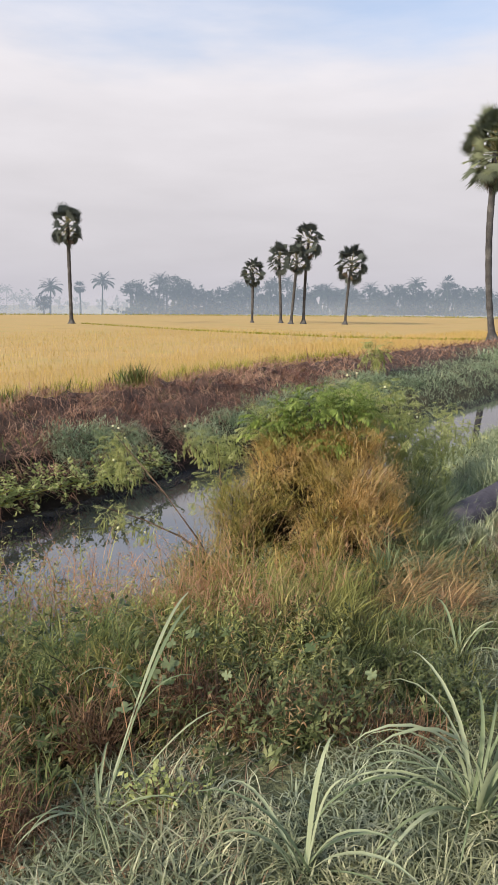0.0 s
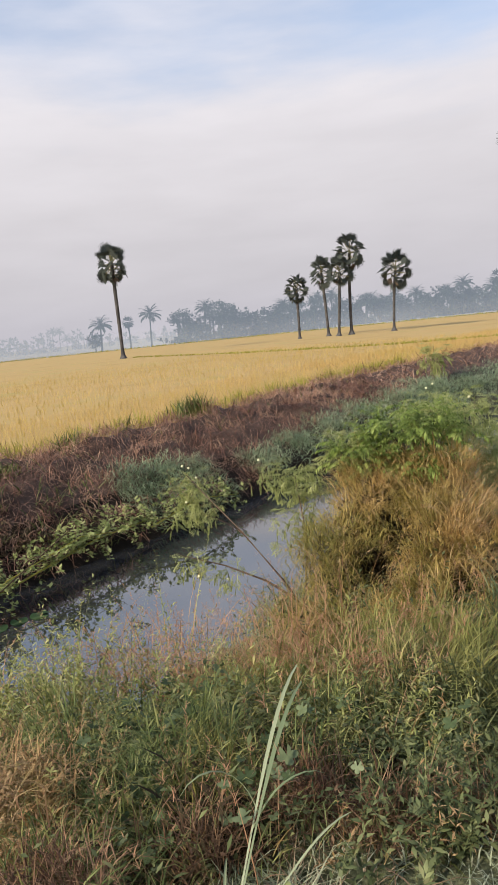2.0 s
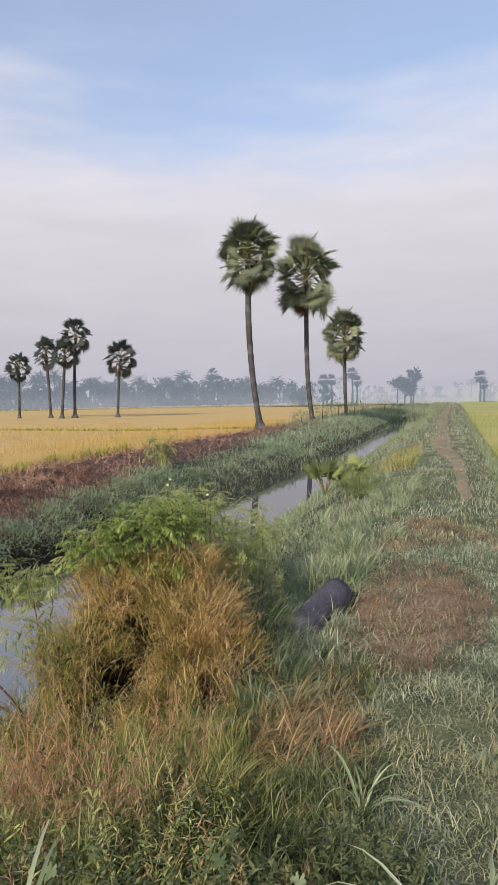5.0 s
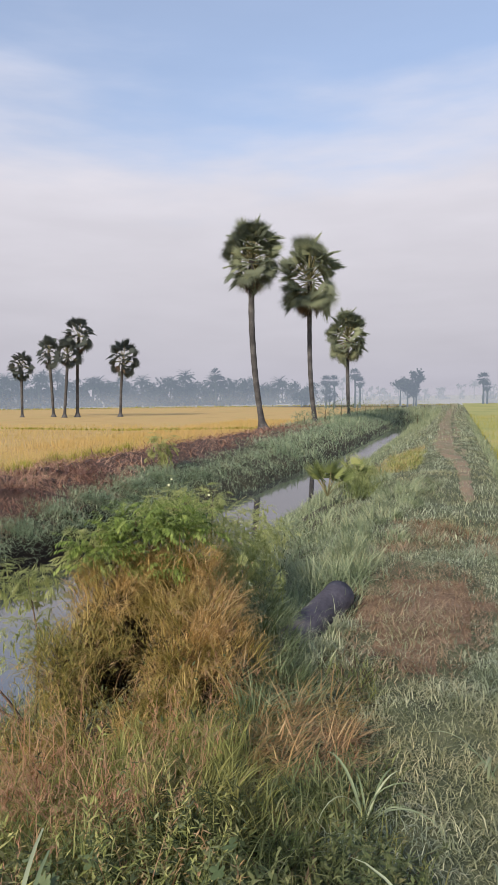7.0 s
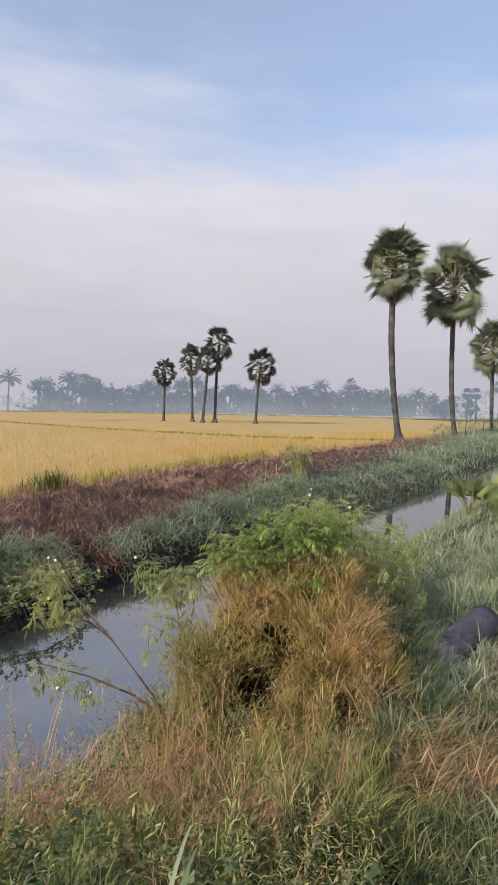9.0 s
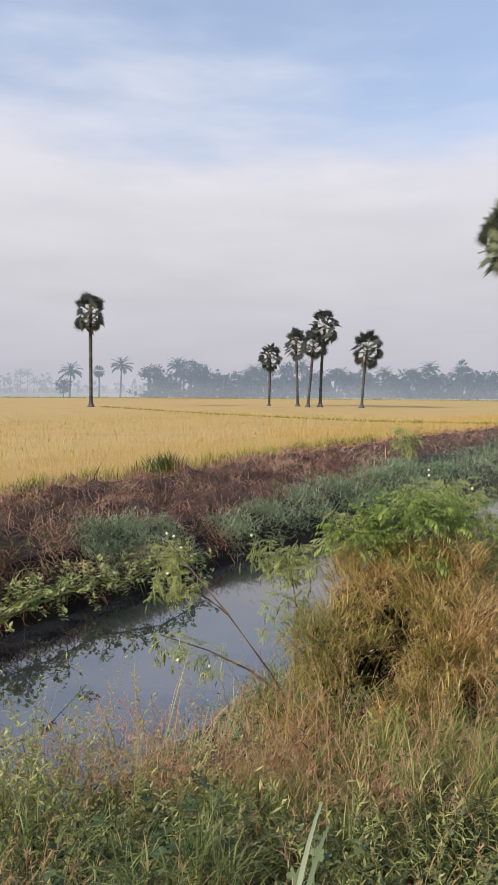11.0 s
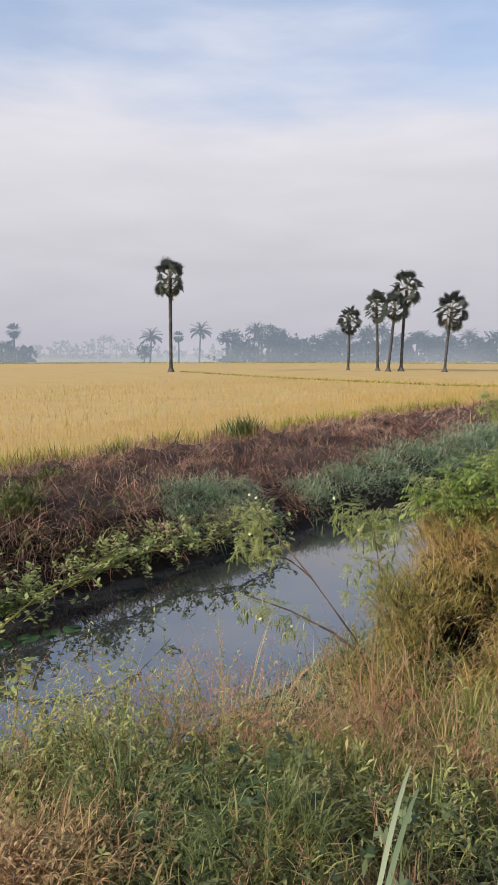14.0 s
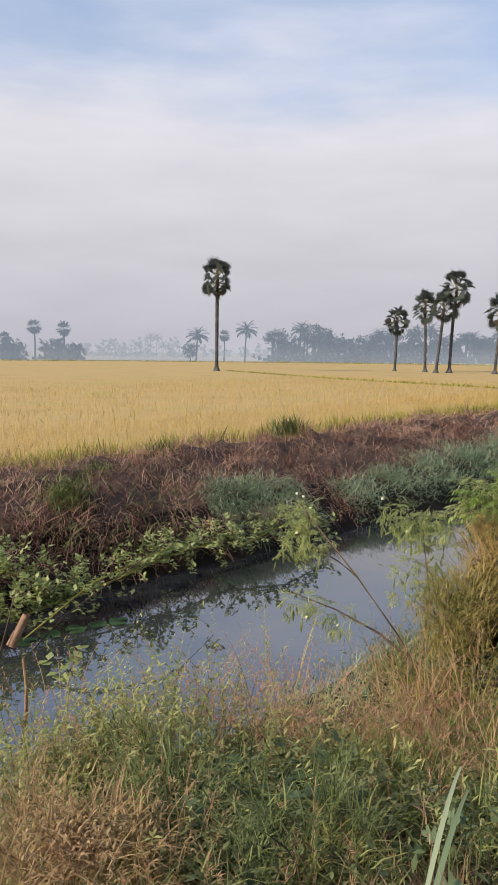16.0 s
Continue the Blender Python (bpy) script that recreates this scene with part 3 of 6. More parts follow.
def path_mid(u):
    return np.interp(u, [9, 13, 16, 20, 42, 60, 150], [-0.24, -0.31, -0.42, -0.70, -0.98, -0.95, -0.6])


def path_half(u):
    return np.interp(u, [9.5, 10.2, 13, 16, 19, 30, 42, 70, 150], [0.02, 0.09, 0.10, 0.16, 0.36, 0.42, 0.40, 0.36, 0.4])


def make_path():
    us, ws = grid_lines([(9.6, 30, 0.15), (30, 70, 0.5), (70, 125, 5)]), np.linspace(-1.25, 1.25, 17)
    u, w = np.meshgrid(us, ws, indexing="ij")
    v = path_mid(u) + w * path_half(u) + 0.05 * np.sin(u * 0.45)
    x, y = to_xy(u, v)
    bed = 0.022 - 0.045 * np.clip(np.abs(w) - 0.55, 0, 1) + 0.016 * lumps(u * 2.1, v * 4.5, 2.0) - 0.03 * np.exp(-((v - path_mid(u) - 0.22) / 0.09) ** 2) * np.clip((u - 15) / 3, 0, 1)
    bed = bed - 0.06 * np.clip((10.8 - u) / 1.0, 0, 1)
    verts = np.stack([x, y, ground_z(u, v) + bed], -1).reshape(-1, 3)
    i = np.arange(len(us) - 1)[:, None] * 17 + np.arange(16)[None, :]
    thing("path", mesh_np("path", verts, np.stack([i, i + 17, i + 18, i + 1], -1), smooth=True), M["path"], "trodden brown earth path along the bund", "path", "structure")


def far_fields():
    """Fields beyond the near ones, out to the horizon, paled by painted-in haze."""
    rs = np.array([146, 165, 200, 260, 400, 800, 1600, 2900.0])
    a = np.linspace(0, 2 * math.pi, 97)
    r, t = np.meshgrid(rs, a, indexing="ij")
    verts = np.stack([r * np.cos(t), r * np.sin(t), np.full_like(r, -0.26)], -1).reshape(-1, 3)
    i = np.arange(len(rs) - 1)[:, None] * 97 + np.arange(96)[None, :]
    thing("far_fields", mesh_np("far_fields", verts, np.stack([i, i + 97, i + 98, i + 1], -1)), M["far_fields"], "pale distant fields with morning haze painted over them", "backdrop", "structure")


far_fields()
make_path()


# ---- palms ----
def fan_frond(name, petiole, radius, sections, sweep, droop, mat, joined=0.5, hang=0.7):
    """A fan leaf: a stalk along +x, then a pleated round fan bent down by hang, split into points at its rim."""
    vs, tris = [], []
    w = 0.017
    for k, xx in enumerate((0.0, petiole * 0.5, petiole)):
        zz = -0.10 * petiole * (xx / petiole) ** 2
        vs += [(xx, -w, zz), (xx, w, zz), (xx, 0, zz - w)]
    for k in range(2):
        for a, b in ((0, 1), (1, 2), (2, 0)):
            p, q = k * 3 + a, k * 3 + b
            tris += [(p, q, q + 3), (p, q + 3, p + 3)]
    z0 = -0.10 * petiole
    ch, sh = math.cos(hang), math.sin(hang)

    def put(rr, a, lift=0.0):
        x, y = rr * math.cos(a), rr * math.sin(a)
        z = 0.22 * rr * abs(math.sin(a)) - droop * (rr / radius) ** 2 * radius * (0.4 + 0.6 * max(0, math.cos(a))) + lift
        vs.append((petiole - 0.03 + x * ch + z * sh, y, z0 - x * sh + z * ch))

    hub = len(vs)
    put(0.0, 0.0)
    r = random.Random(name + str(sections))
    for i in range(sections):
        a0, a1 = (-sweep + 2 * sweep * (i + j) / sections for j in (0, 1))
        am = (a0 + a1) / 2
        ro = radius * (0.90 + 0.16 * r.random()) * (0.84 + 0.16 * math.cos(am * 0.75))
        ri = min(radius * (joined + 0.06 * r.random()), 0.8 * ro)
        b = len(vs)
        put(ri, a0); put(ri, a1); put(ri, am, 0.022); put(ro, am, -(0.03 + droop * 0.2) * r.random())
        tris += [(hub, b, b + 2), (hub, b + 2, b + 1), (b, b + 3, b + 2), (b + 2, b + 3, b + 1)]
    me = mesh_np(name, vs, np.zeros((0, 4)), tris)
    me.materials.append(M[mat])
    me.materials.append(M["stalk"])
    for q in me.polygons[:12]:
        q.material_index = 1
    return me


RAISED = [fan_frond("fan_frond", 0.62, 0.42, 30, 1.8, 0.10, "frond", 0.46, -0.05), fan_frond("fan_frond", 0.58, 0.44, 28, 1.7, 0.20, "frond", 0.42, 0.2), fan_frond("fan_frond", 0.64, 0.40, 32, 1.9, 0.08, "frond", 0.48, 0.45)]
FALLEN = [fan_frond("hanging_frond", 0.56, 0.44, 28, 1.6, 0.10, "frond", 0.40, 0.05), fan_frond("hanging_frond", 0.60, 0.42, 26, 1.4, 0.20, "frond", 0.36, 0.3), fan_frond("hanging_frond", 0.52, 0.46, 30, 1.7, 0.05, "frond", 0.42, -0.2)]
HAZED_FRONDS = [fan_frond("fan_frond", 0.60, 0.44, 24, 1.9, 0.12, "frond_hazed", 0.55, 0.2), fan_frond("fan_frond", 0.64, 0.42, 22, 2.0, 0.2, "frond_hazed", 0.55, 0.5), fan_frond("fan_frond", 0.58, 0.45, 24, 1.8, 0.08, "frond_hazed", 0.5, -0.1)]
DEAD_FROND = fan_frond("dry_frond", 0.50, 0.42, 20, 0.9, 0.3, "frond_dry", 0.40, 0.2)
YOUNG = [fan_frond("fan_frond", 0.55, 0.45, 20, 1.7, 0.02, "frond_young", 0.36, 0.25), fan_frond("fan_frond", 0.50, 0.50, 18, 1.5, 0.08, "frond_young", 0.36, 0.4)]


def palm_trunk(points, r_base, r_top):
    pts = []
    n = 22
    p = [Vector(q) for q in points]
    for i in range(n + 1):
        s = i / n * (len(p) - 1)
        k = min(int(s), len(p) - 2)
        f = s - k
        a, b, c, d = p[max(k - 1, 0)], p[k], p[k + 1], p[min(k + 2, len(p) - 1)]
        pts.append(0.5 * ((2 * b) + (c - a) * f + (2 * a - 5 * b + 4 * c - d) * f * f + (3 * b - a - 3 * c + d) * f ** 3))
    rad = [r_top + (r_base * 0.55 - r_top) * (1 - i / n) + r_base * 1.15 * max(0, 1 - i / n * 7) ** 2.2 + (0.012 if i % 2 else -0.004) for i in range(n + 1)]
    return mesh_np("trunk", *tube(pts, rad, 12), smooth=True)


def palmyra(place, trunk, crown_r, crown_h, fronds, seed, label, r_base=0.30, r_top=0.17, group="palmyra palms", gap=0.1, dry=0.12, field=False):
    """trunk: offsets (x, y, z) from the base to the heart of the crown; gap: how bare the middle of the crown is."""
    r = random.Random(seed)
    e = new("palmyra_palm")
    e.location = place
    tagged(e, label, "palm tree", group)
    thing("trunk", palm_trunk(trunk, r_base, r_top), M["bark"], parent=e)
    heart = Vector(trunk[-1])
    stretch = crown_h / crown_r
    for i in range(fronds):
        f = (i + 0.5) / fronds
        # a dome of raised fans, a looser middle, a skirt that hangs against the trunk
        upper, middle = 0.42, 0.42 + 0.30 * (1 - gap)
        if f < upper:
            el = radians(86 - 62 * (f / upper) ** 0.8 + r.uniform(-12, 12))
        elif f < middle:
            el = radians(18 - 32 * (f - upper) / (middle - upper) + r.uniform(-14, 14))
        else:
            el = radians(-10 - 60 * (f - middle) / (1 - middle) + r.uniform(-14, 14))
        me = DEAD_FROND if (f > 0.86 and r.random() < dry * 4) else (HAZED_FRONDS if field else RAISED if f < middle else FALLEN)[r.randrange(3)]
        ob = new("frond", me)
        ob.parent = e
        ob.location = heart + Vector((0, 0, crown_r * (0.16 - 0.42 * f)))
        ob.rotation_euler = (r.uniform(-1.25, 1.25), -el, i * 2.39996 + r.uniform(-0.3, 0.3))
        k = 1.04 * crown_r * r.uniform(0.78, 1.06) * (1.0 + (stretch - 1.0) * abs(math.sin(el))) * (0.86 if f > 0.86 else 1.0)
        ob.scale = (k, k, k)
    return e


def ranked(name, place, label, cat="tree", group=""):
    e = new(name)
    e.location = place
    return tagged(e, label, cat, group)


P = lambda x, y, z=-0.05: (x, y, z)
# the two tall palms on the far bank, then the one behind them
palmyra(P(13.12, 41.95), [(0, 0, -0.3), (-0.34, 0.1, 2.1), (-0.54, 0.2, 4.4), (-0.64, 0.3, 7.2), (-0.57, 0.3, 10.9)], 2.0, 2.5, 92, 3,
        "tall palmyra palm with a bowed grey trunk on the canal bank", 0.34, 0.20)
palmyra(P(18.22, 45.3), [(0, 0, -0.3), (-0.26, 0.1, 2.0), (-0.40, 0.1, 4.5), (-0.42, 0.1, 7.0), (-0.40, 0.1, 10.25)], 2.1, 3.1, 86, 11,
        "tall palmyra palm with hanging fronds on the canal bank", 0.30, 0.165, gap=0.65, dry=0.25)
palmyra(P(*polar(-25.25, 62.0)), [(0, 0, -0.3), (-0.12, 0, 3.0), (-0.16, 0, 7.2)], 2.05, 2.6, 78, 5, "palmyra palm of middle height behind the bank growth", 0.28, 0.17)
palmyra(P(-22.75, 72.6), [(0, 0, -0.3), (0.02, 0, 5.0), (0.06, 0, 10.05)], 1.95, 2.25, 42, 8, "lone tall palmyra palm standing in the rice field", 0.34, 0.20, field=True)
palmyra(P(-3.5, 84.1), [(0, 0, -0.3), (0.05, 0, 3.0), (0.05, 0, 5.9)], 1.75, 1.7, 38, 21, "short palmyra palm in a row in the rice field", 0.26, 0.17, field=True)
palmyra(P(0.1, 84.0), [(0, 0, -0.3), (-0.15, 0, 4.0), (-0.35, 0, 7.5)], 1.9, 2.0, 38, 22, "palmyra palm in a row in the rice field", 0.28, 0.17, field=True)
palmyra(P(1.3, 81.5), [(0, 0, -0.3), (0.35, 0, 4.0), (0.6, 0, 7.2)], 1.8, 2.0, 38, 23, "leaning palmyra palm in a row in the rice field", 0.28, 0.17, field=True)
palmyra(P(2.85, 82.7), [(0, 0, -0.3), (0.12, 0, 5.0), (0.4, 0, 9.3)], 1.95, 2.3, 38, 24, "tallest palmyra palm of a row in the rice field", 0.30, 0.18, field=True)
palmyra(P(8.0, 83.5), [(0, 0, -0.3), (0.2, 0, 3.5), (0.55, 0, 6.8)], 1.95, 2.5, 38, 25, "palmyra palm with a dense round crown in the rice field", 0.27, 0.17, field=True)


# ---- far woods ----
def crown_clumps(centre, rx, rz, n, size):
    """Many small leaf plates scattered in clumps through a crown."""
    c = np.asarray(centre, float)
    k = max(4, n // 24)
    cd = rng.normal(size=(k, 3)); cd /= np.linalg.norm(cd, axis=1)[:, None]
    cl = c + cd * np.array([rx, rx, rz]) * rng.uniform(0.3, 0.85, (k, 1))
    off = rng.normal(size=(n, 3)); off /= np.linalg.norm(off, axis=1)[:, None]
    at = cl[rng.integers(0, k, n)] + off * rng.random((n, 1)) ** 0.5 * np.array([rx, rx, rz]) * 0.30
    return strips(at, spread(n, 0.5, 1.1) * size, spread(n, 0.4, 0.8) * size, spread(n, 0, 6.28), spread(n, 0.2, 2.4), 0.0, 1, shape="flat")


def coconut_parts(h, spread_r):
    """Trunk and arching feathered fronds, rooted at the origin."""
    trunk = tube([(0, 0, -0.3), (0.15, 0.1, h * 0.5), (0.35, 0.1, h)], [0.24, 0.17, 0.14], 6)
    n = 20
    az = np.arange(n) * 2.4 + spread(n, -0.2, 0.2)
    lean = np.linspace(0.15, 1.7, n)
    top = np.tile([0.35, 0.1, h], (n, 1))
    spine = strips(top, spread_r * spread(n, 0.9, 1.1), 0.22, az, lean, 0.9, 5, twist=0.0)
    leaflets = []
    for s in np.linspace(0.2, 1.0, 9):
        th = lean + 0.45 * s
        at = top + np.stack([np.sin(th) * np.cos(az), np.sin(th) * np.sin(az), np.cos(th)], -1) * (spread_r * s * 0.93)
        for sg in (-1, 1):
            leaflets.append(strips(at, spread_r * 0.36, 0.24, az + sg * 0.95, th + 0.5, 0.6, 2, shape="leaf"))
    return trunk, join([spine] + leaflets)


def far_tree(place, h, r, mat, label, group):
    e = ranked("far_tree", (*place, -0.3), label, "tree", group)
    thing("trunk", mesh_np("trunk", *tube([(0, 0, -0.3), (0.1, 0, h * 0.6)], [0.16, 0.09], 6)), mat, parent=e)
    thing("crown", mesh_np("crown", *crown_clumps((0, 0, h - r * 0.9), r, r * 0.95, 600, 0.42)), mat, kind="stuff", parent=e)
    return e


def far_coconut(place, h, r, mat, label, group="coconut palms"):
    e = ranked("coconut_palm", (*place, -0.3), label, "palm tree", group)
    t, c = coconut_parts(h, r)
    thing("trunk", mesh_np("trunk", *t), mat, parent=e)
    thing("crown", mesh_np("crown", *c), mat, kind="stuff", parent=e)
    return e


def far_fanpalm(place, h, r, mat, label, group="far fan palms"):
    e = ranked("fan_palm", (*place, -0.3), label, "palm tree", group)
    thing("trunk", mesh_np("trunk", *tube([(0, 0, -0.3), (0.1, 0, h * 0.5), (0, 0, h)], [0.26, 0.17, 0.16], 6)), mat, parent=e)
    n = 190
    d = rng.normal(size=(n, 3)); d /= np.linalg.norm(d, axis=1)[:, None]
    c = strips(np.array([0, 0, h]) + d * r * 0.35, r * spread(n, 0.4, 0.66), r * 0.19, np.arctan2(d[:, 1], d[:, 0]), np.arccos(np.clip(d[:, 2], -1, 1)), 0.4, 2, shape="leaf")
    thing("crown", mesh_np("crown", *c), mat, kind="stuff", parent=e)
    return e


def woods(name, rows, mat, label, rich=1.0):
    """One belt of far woods: rows of yaw from, yaw to, distance, height, trees."""
    parts = []
    for y0, y1, far, h, n in rows:
        for k in range(n):
            yaw = y0 + (y1 - y0) * (k + rng.uniform(0.1, 0.9)) / n
            d = far + rng.uniform(-12, 18)
            x, y = polar(yaw, d)
            hh = h * rng.uniform(0.55, 1.15)
            kind = rng.random()
            if kind < 0.12:
                t, c = coconut_parts(hh, 2.6)
                off = np.array([x, y, -0.4])
                parts += [(t[0] + off, t[1]), (c[0] + off, c[1])]
            else:
                r = hh * rng.uniform(0.26, 0.40)
                parts.append(crown_clumps((x, y, hh - r), r * 1.25, r, int(300 * rich), 0.46 / rich ** 0.5))
                parts.append(crown_clumps((x + rng.uniform(-2, 2), y, hh * 0.35), r * 1.3, hh * 0.36, int(180 * rich), 0.6 / rich ** 0.5))
                parts.append(crown_clumps((x + rng.uniform(-2, 2), y, 0.3), r * 1.6, 1.1, int(80 * rich), 0.8 / rich ** 0.5))
                parts.append(tube([(x, y, -0.4), (x + 0.2, y, hh - r)], [0.3, 0.2], 5))
    thing(name, mesh_np(name, *join(parts)), mat, label, "woods", "stuff")


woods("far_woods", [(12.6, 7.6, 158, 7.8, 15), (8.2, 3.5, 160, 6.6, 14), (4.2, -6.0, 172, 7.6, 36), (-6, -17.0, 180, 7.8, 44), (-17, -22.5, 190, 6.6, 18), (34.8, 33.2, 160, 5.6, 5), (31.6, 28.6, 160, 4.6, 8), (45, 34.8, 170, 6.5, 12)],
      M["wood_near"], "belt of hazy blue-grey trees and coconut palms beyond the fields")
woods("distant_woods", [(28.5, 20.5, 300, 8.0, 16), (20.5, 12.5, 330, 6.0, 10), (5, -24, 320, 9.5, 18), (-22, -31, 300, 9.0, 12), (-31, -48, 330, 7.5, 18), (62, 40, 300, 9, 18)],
      M["wood_far"], "pale far woods with morning haze painted over them", 0.3)
G = "trees at the far field edge"
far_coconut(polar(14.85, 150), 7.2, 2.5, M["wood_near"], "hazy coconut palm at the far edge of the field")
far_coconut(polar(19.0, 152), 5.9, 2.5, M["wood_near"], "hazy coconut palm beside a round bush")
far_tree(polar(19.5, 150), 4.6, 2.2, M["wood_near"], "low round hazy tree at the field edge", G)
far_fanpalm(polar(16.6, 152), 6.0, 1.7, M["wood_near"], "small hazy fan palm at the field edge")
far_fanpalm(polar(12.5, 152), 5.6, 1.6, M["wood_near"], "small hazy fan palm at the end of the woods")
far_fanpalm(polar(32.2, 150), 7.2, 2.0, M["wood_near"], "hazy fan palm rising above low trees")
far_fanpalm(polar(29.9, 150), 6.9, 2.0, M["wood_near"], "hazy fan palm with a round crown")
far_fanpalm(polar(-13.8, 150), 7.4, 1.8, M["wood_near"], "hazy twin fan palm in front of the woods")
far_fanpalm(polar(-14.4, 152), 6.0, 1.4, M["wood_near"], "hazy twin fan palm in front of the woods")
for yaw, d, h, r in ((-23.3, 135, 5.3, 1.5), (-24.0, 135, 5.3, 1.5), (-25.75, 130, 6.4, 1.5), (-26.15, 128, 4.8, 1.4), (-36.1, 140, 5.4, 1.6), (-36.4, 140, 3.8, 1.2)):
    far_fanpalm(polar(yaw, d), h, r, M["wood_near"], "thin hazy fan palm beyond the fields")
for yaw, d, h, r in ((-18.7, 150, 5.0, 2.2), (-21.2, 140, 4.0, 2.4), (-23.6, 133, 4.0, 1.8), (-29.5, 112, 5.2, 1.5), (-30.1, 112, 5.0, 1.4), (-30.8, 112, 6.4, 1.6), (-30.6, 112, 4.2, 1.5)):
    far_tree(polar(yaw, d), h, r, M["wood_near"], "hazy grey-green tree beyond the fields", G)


def mist_bank(yaw0, yaw1, far, height):
    n = 40
    vs, qs = [], []
    for i in range(n + 1):
        x, y = polar(yaw0 + (yaw1 - yaw0) * i / n, far + 3 * math.sin(i * 0.9))
        vs += [(x, y, 0.0), (x, y, height)]
    for i in range(n):
        qs.append((2 * i, 2 * i + 2, 2 * i + 3, 2 * i + 1))
    thing("mist_bank", mesh_np("mist_bank", vs, qs, smooth=True), M["mist"], "low white morning mist in front of the far trees", "mist", "structure")


mist_bank(62, -50, 146, 4.6)

# ---- growth on the ground ----
def flat(parts, name, mat, label, category="grass"):
    return thing(name, mesh_np(name, *join(parts)), mat, label, category, "stuff")


def some(n, u0, u1, v0, v1, L, W, lean=(0.05, 0.6), droop=(0.2, 1.3), seg=3, near=0.0, clump=0.0, seed=0.0, shape="blade", z_up=(0, 0), keep=None):
    u, v, p = scatter(n, u0, u1, v0, v1, near, clump, seed)
    if keep is not None:
        k = keep(u, v)
        u, v, p = u[k], v[k], p[k]
    m = len(p)
    p[:, 2] += spread(m, *z_up)
    scale = np.clip(0.88 + 0.42 * lumps(u * 2.1, v * 2.1, seed + 5), 0.4, 1.45)
    return strips(p, spread(m, *L) * scale, W * spread(m, 0.7, 1.35), spread(m, 0, 6.283), spread(m, *lean), spread(m, *droop), seg, shape=shape)


def in_drymat(u, v):
    return ((u - 5.15) / 1.25) ** 2 + ((v + 0.74) / 0.56) ** 2 + 0.32 * lumps(u * 1.7, v * 2.3, 4) + 0.22 * lumps(u * 5, v * 6, 2) < 0.95


def rank_ground(u, v):
    """Rank growth between the bush and short grass, darkened partly as bush shade."""
    return (v < -0.70 + 0.18 * lumps(u * 2.5, v * 2.5, 8.0) - 0.30 * np.clip((u - 3.0) / 0.9, 0, 2)) & (u > 2.0) & (u < 4.6)


# short dewy grass on the bund, thinning along it
flat([some(46000, 1.25, 3.2, -1.5, 0.45, (0.05, 0.15), 0.0042, (0.0, 1.0), (0.9, 2.8), 2, clump=0.1, keep=lambda u, v: ~((v < -0.95 + 0.12 * lumps(u * 3, v * 3)) & (u < 2.75) & (rng.random(len(u)) < 0.8)) & ~(rank_ground(u, v) & (rng.random(len(u)) < 0.7))),
      some(44000, 3.1, 4.9, -1.5, 0.5, (0.05, 0.13), 0.0042, (0.0, 1.2), (0.8, 2.6), 2, clump=0.2, seed=3.6, keep=lambda u, v: ~(rank_ground(u, v) & (rng.random(len(u)) < 0.7)) & ~in_drymat(u, v) | (rng.random(len(u)) < 0.2)),
      some(38000, 4.9, 7.5, -1.9, 0.75, (0.04, 0.11), 0.0044, (0.0, 1.2), (0.6, 2.2), 2, clump=0.3, seed=3.3, keep=lambda u, v: ~(rank_ground(u, v) & (rng.random(len(u)) < 0.7)) & ~in_drymat(u, v) | (rng.random(len(u)) < 0.2 + 0.25 * lumps(u * 3, v * 3, 6))),
      some(13000, 0.35, 1.4, -1.75, 0.1, (0.06, 0.17), 0.0044, (0.0, 1.0), (0.9, 2.6), 3, clump=0.25, seed=4.4),
      some(3000, -4, 0.4, -1.75, 0.75, (0.07, 0.18), 0.008, (0.2, 1.3), (0.4, 1.9), 2),
      some(33000, 7.5, 24, -2.6, 0.75, (0.05, 0.13), 0.0068, (0.0, 0.8), (0.3, 1.5), 2, near=0.4, clump=0.3, keep=lambda u, v: (np.abs(v - path_mid(u)) > path_half(u)) | (rng.random(len(u)) < 0.45 + 0.4 * lumps(u * 1.3, v * 4, 2))),
      some(11500, 24, 75, -3.2, 0.8, (0.08, 0.20), 0.022, (0.1, 0.9), (0.2, 1.2), 2, near=0.5, clump=0.3, keep=lambda u, v: (np.abs(v - path_mid(u)) > path_half(u)) | (rng.random(len(u)) < 0.45 + 0.4 * lumps(u * 1.3, v * 4, 2))),
      some(3500, 75, 125, -8, 0.9, (0.15, 0.3), 0.06, (0.1, 0.9), (0.2, 1.2), 2, near=0.3, clump=0.2)],
     "dewy_grass", M["dew"], "short grey-green grass wet with dew on the bund")
flat([some(18000, 3.8, 6.6, -1.5, 0.0, (0.03, 0.10), 0.0040, (0.7, 1.8), (-0.6, 1.2), 2, z_up=(0, 0.06), clump=0.15, seed=2.2, keep=in_drymat),
      some(5200, 6.9, 8.7, -1.3, 0.2, (0.05, 0.12), 0.006, (0.2, 1.5), (0.2, 1.2), 2, clump=0.6, seed=2.0),
      some(3600, 0.4, 4.4, -2.1, -1.0, (0.08, 0.22), 0.0032, (0.6, 1.4), (0.2, 1.4), 3, clump=0.7, seed=3.0),
      some(4200, -0.6, 1.2, -2.2, -0.7, (0.06, 0.18), 0.0032, (0.3, 1.4), (0.4, 1.6), 3, clump=0.6, seed=7.0)],
     "dry_grass_mat", M["drymat"], "flattened reddish brown dead grass on the bund")
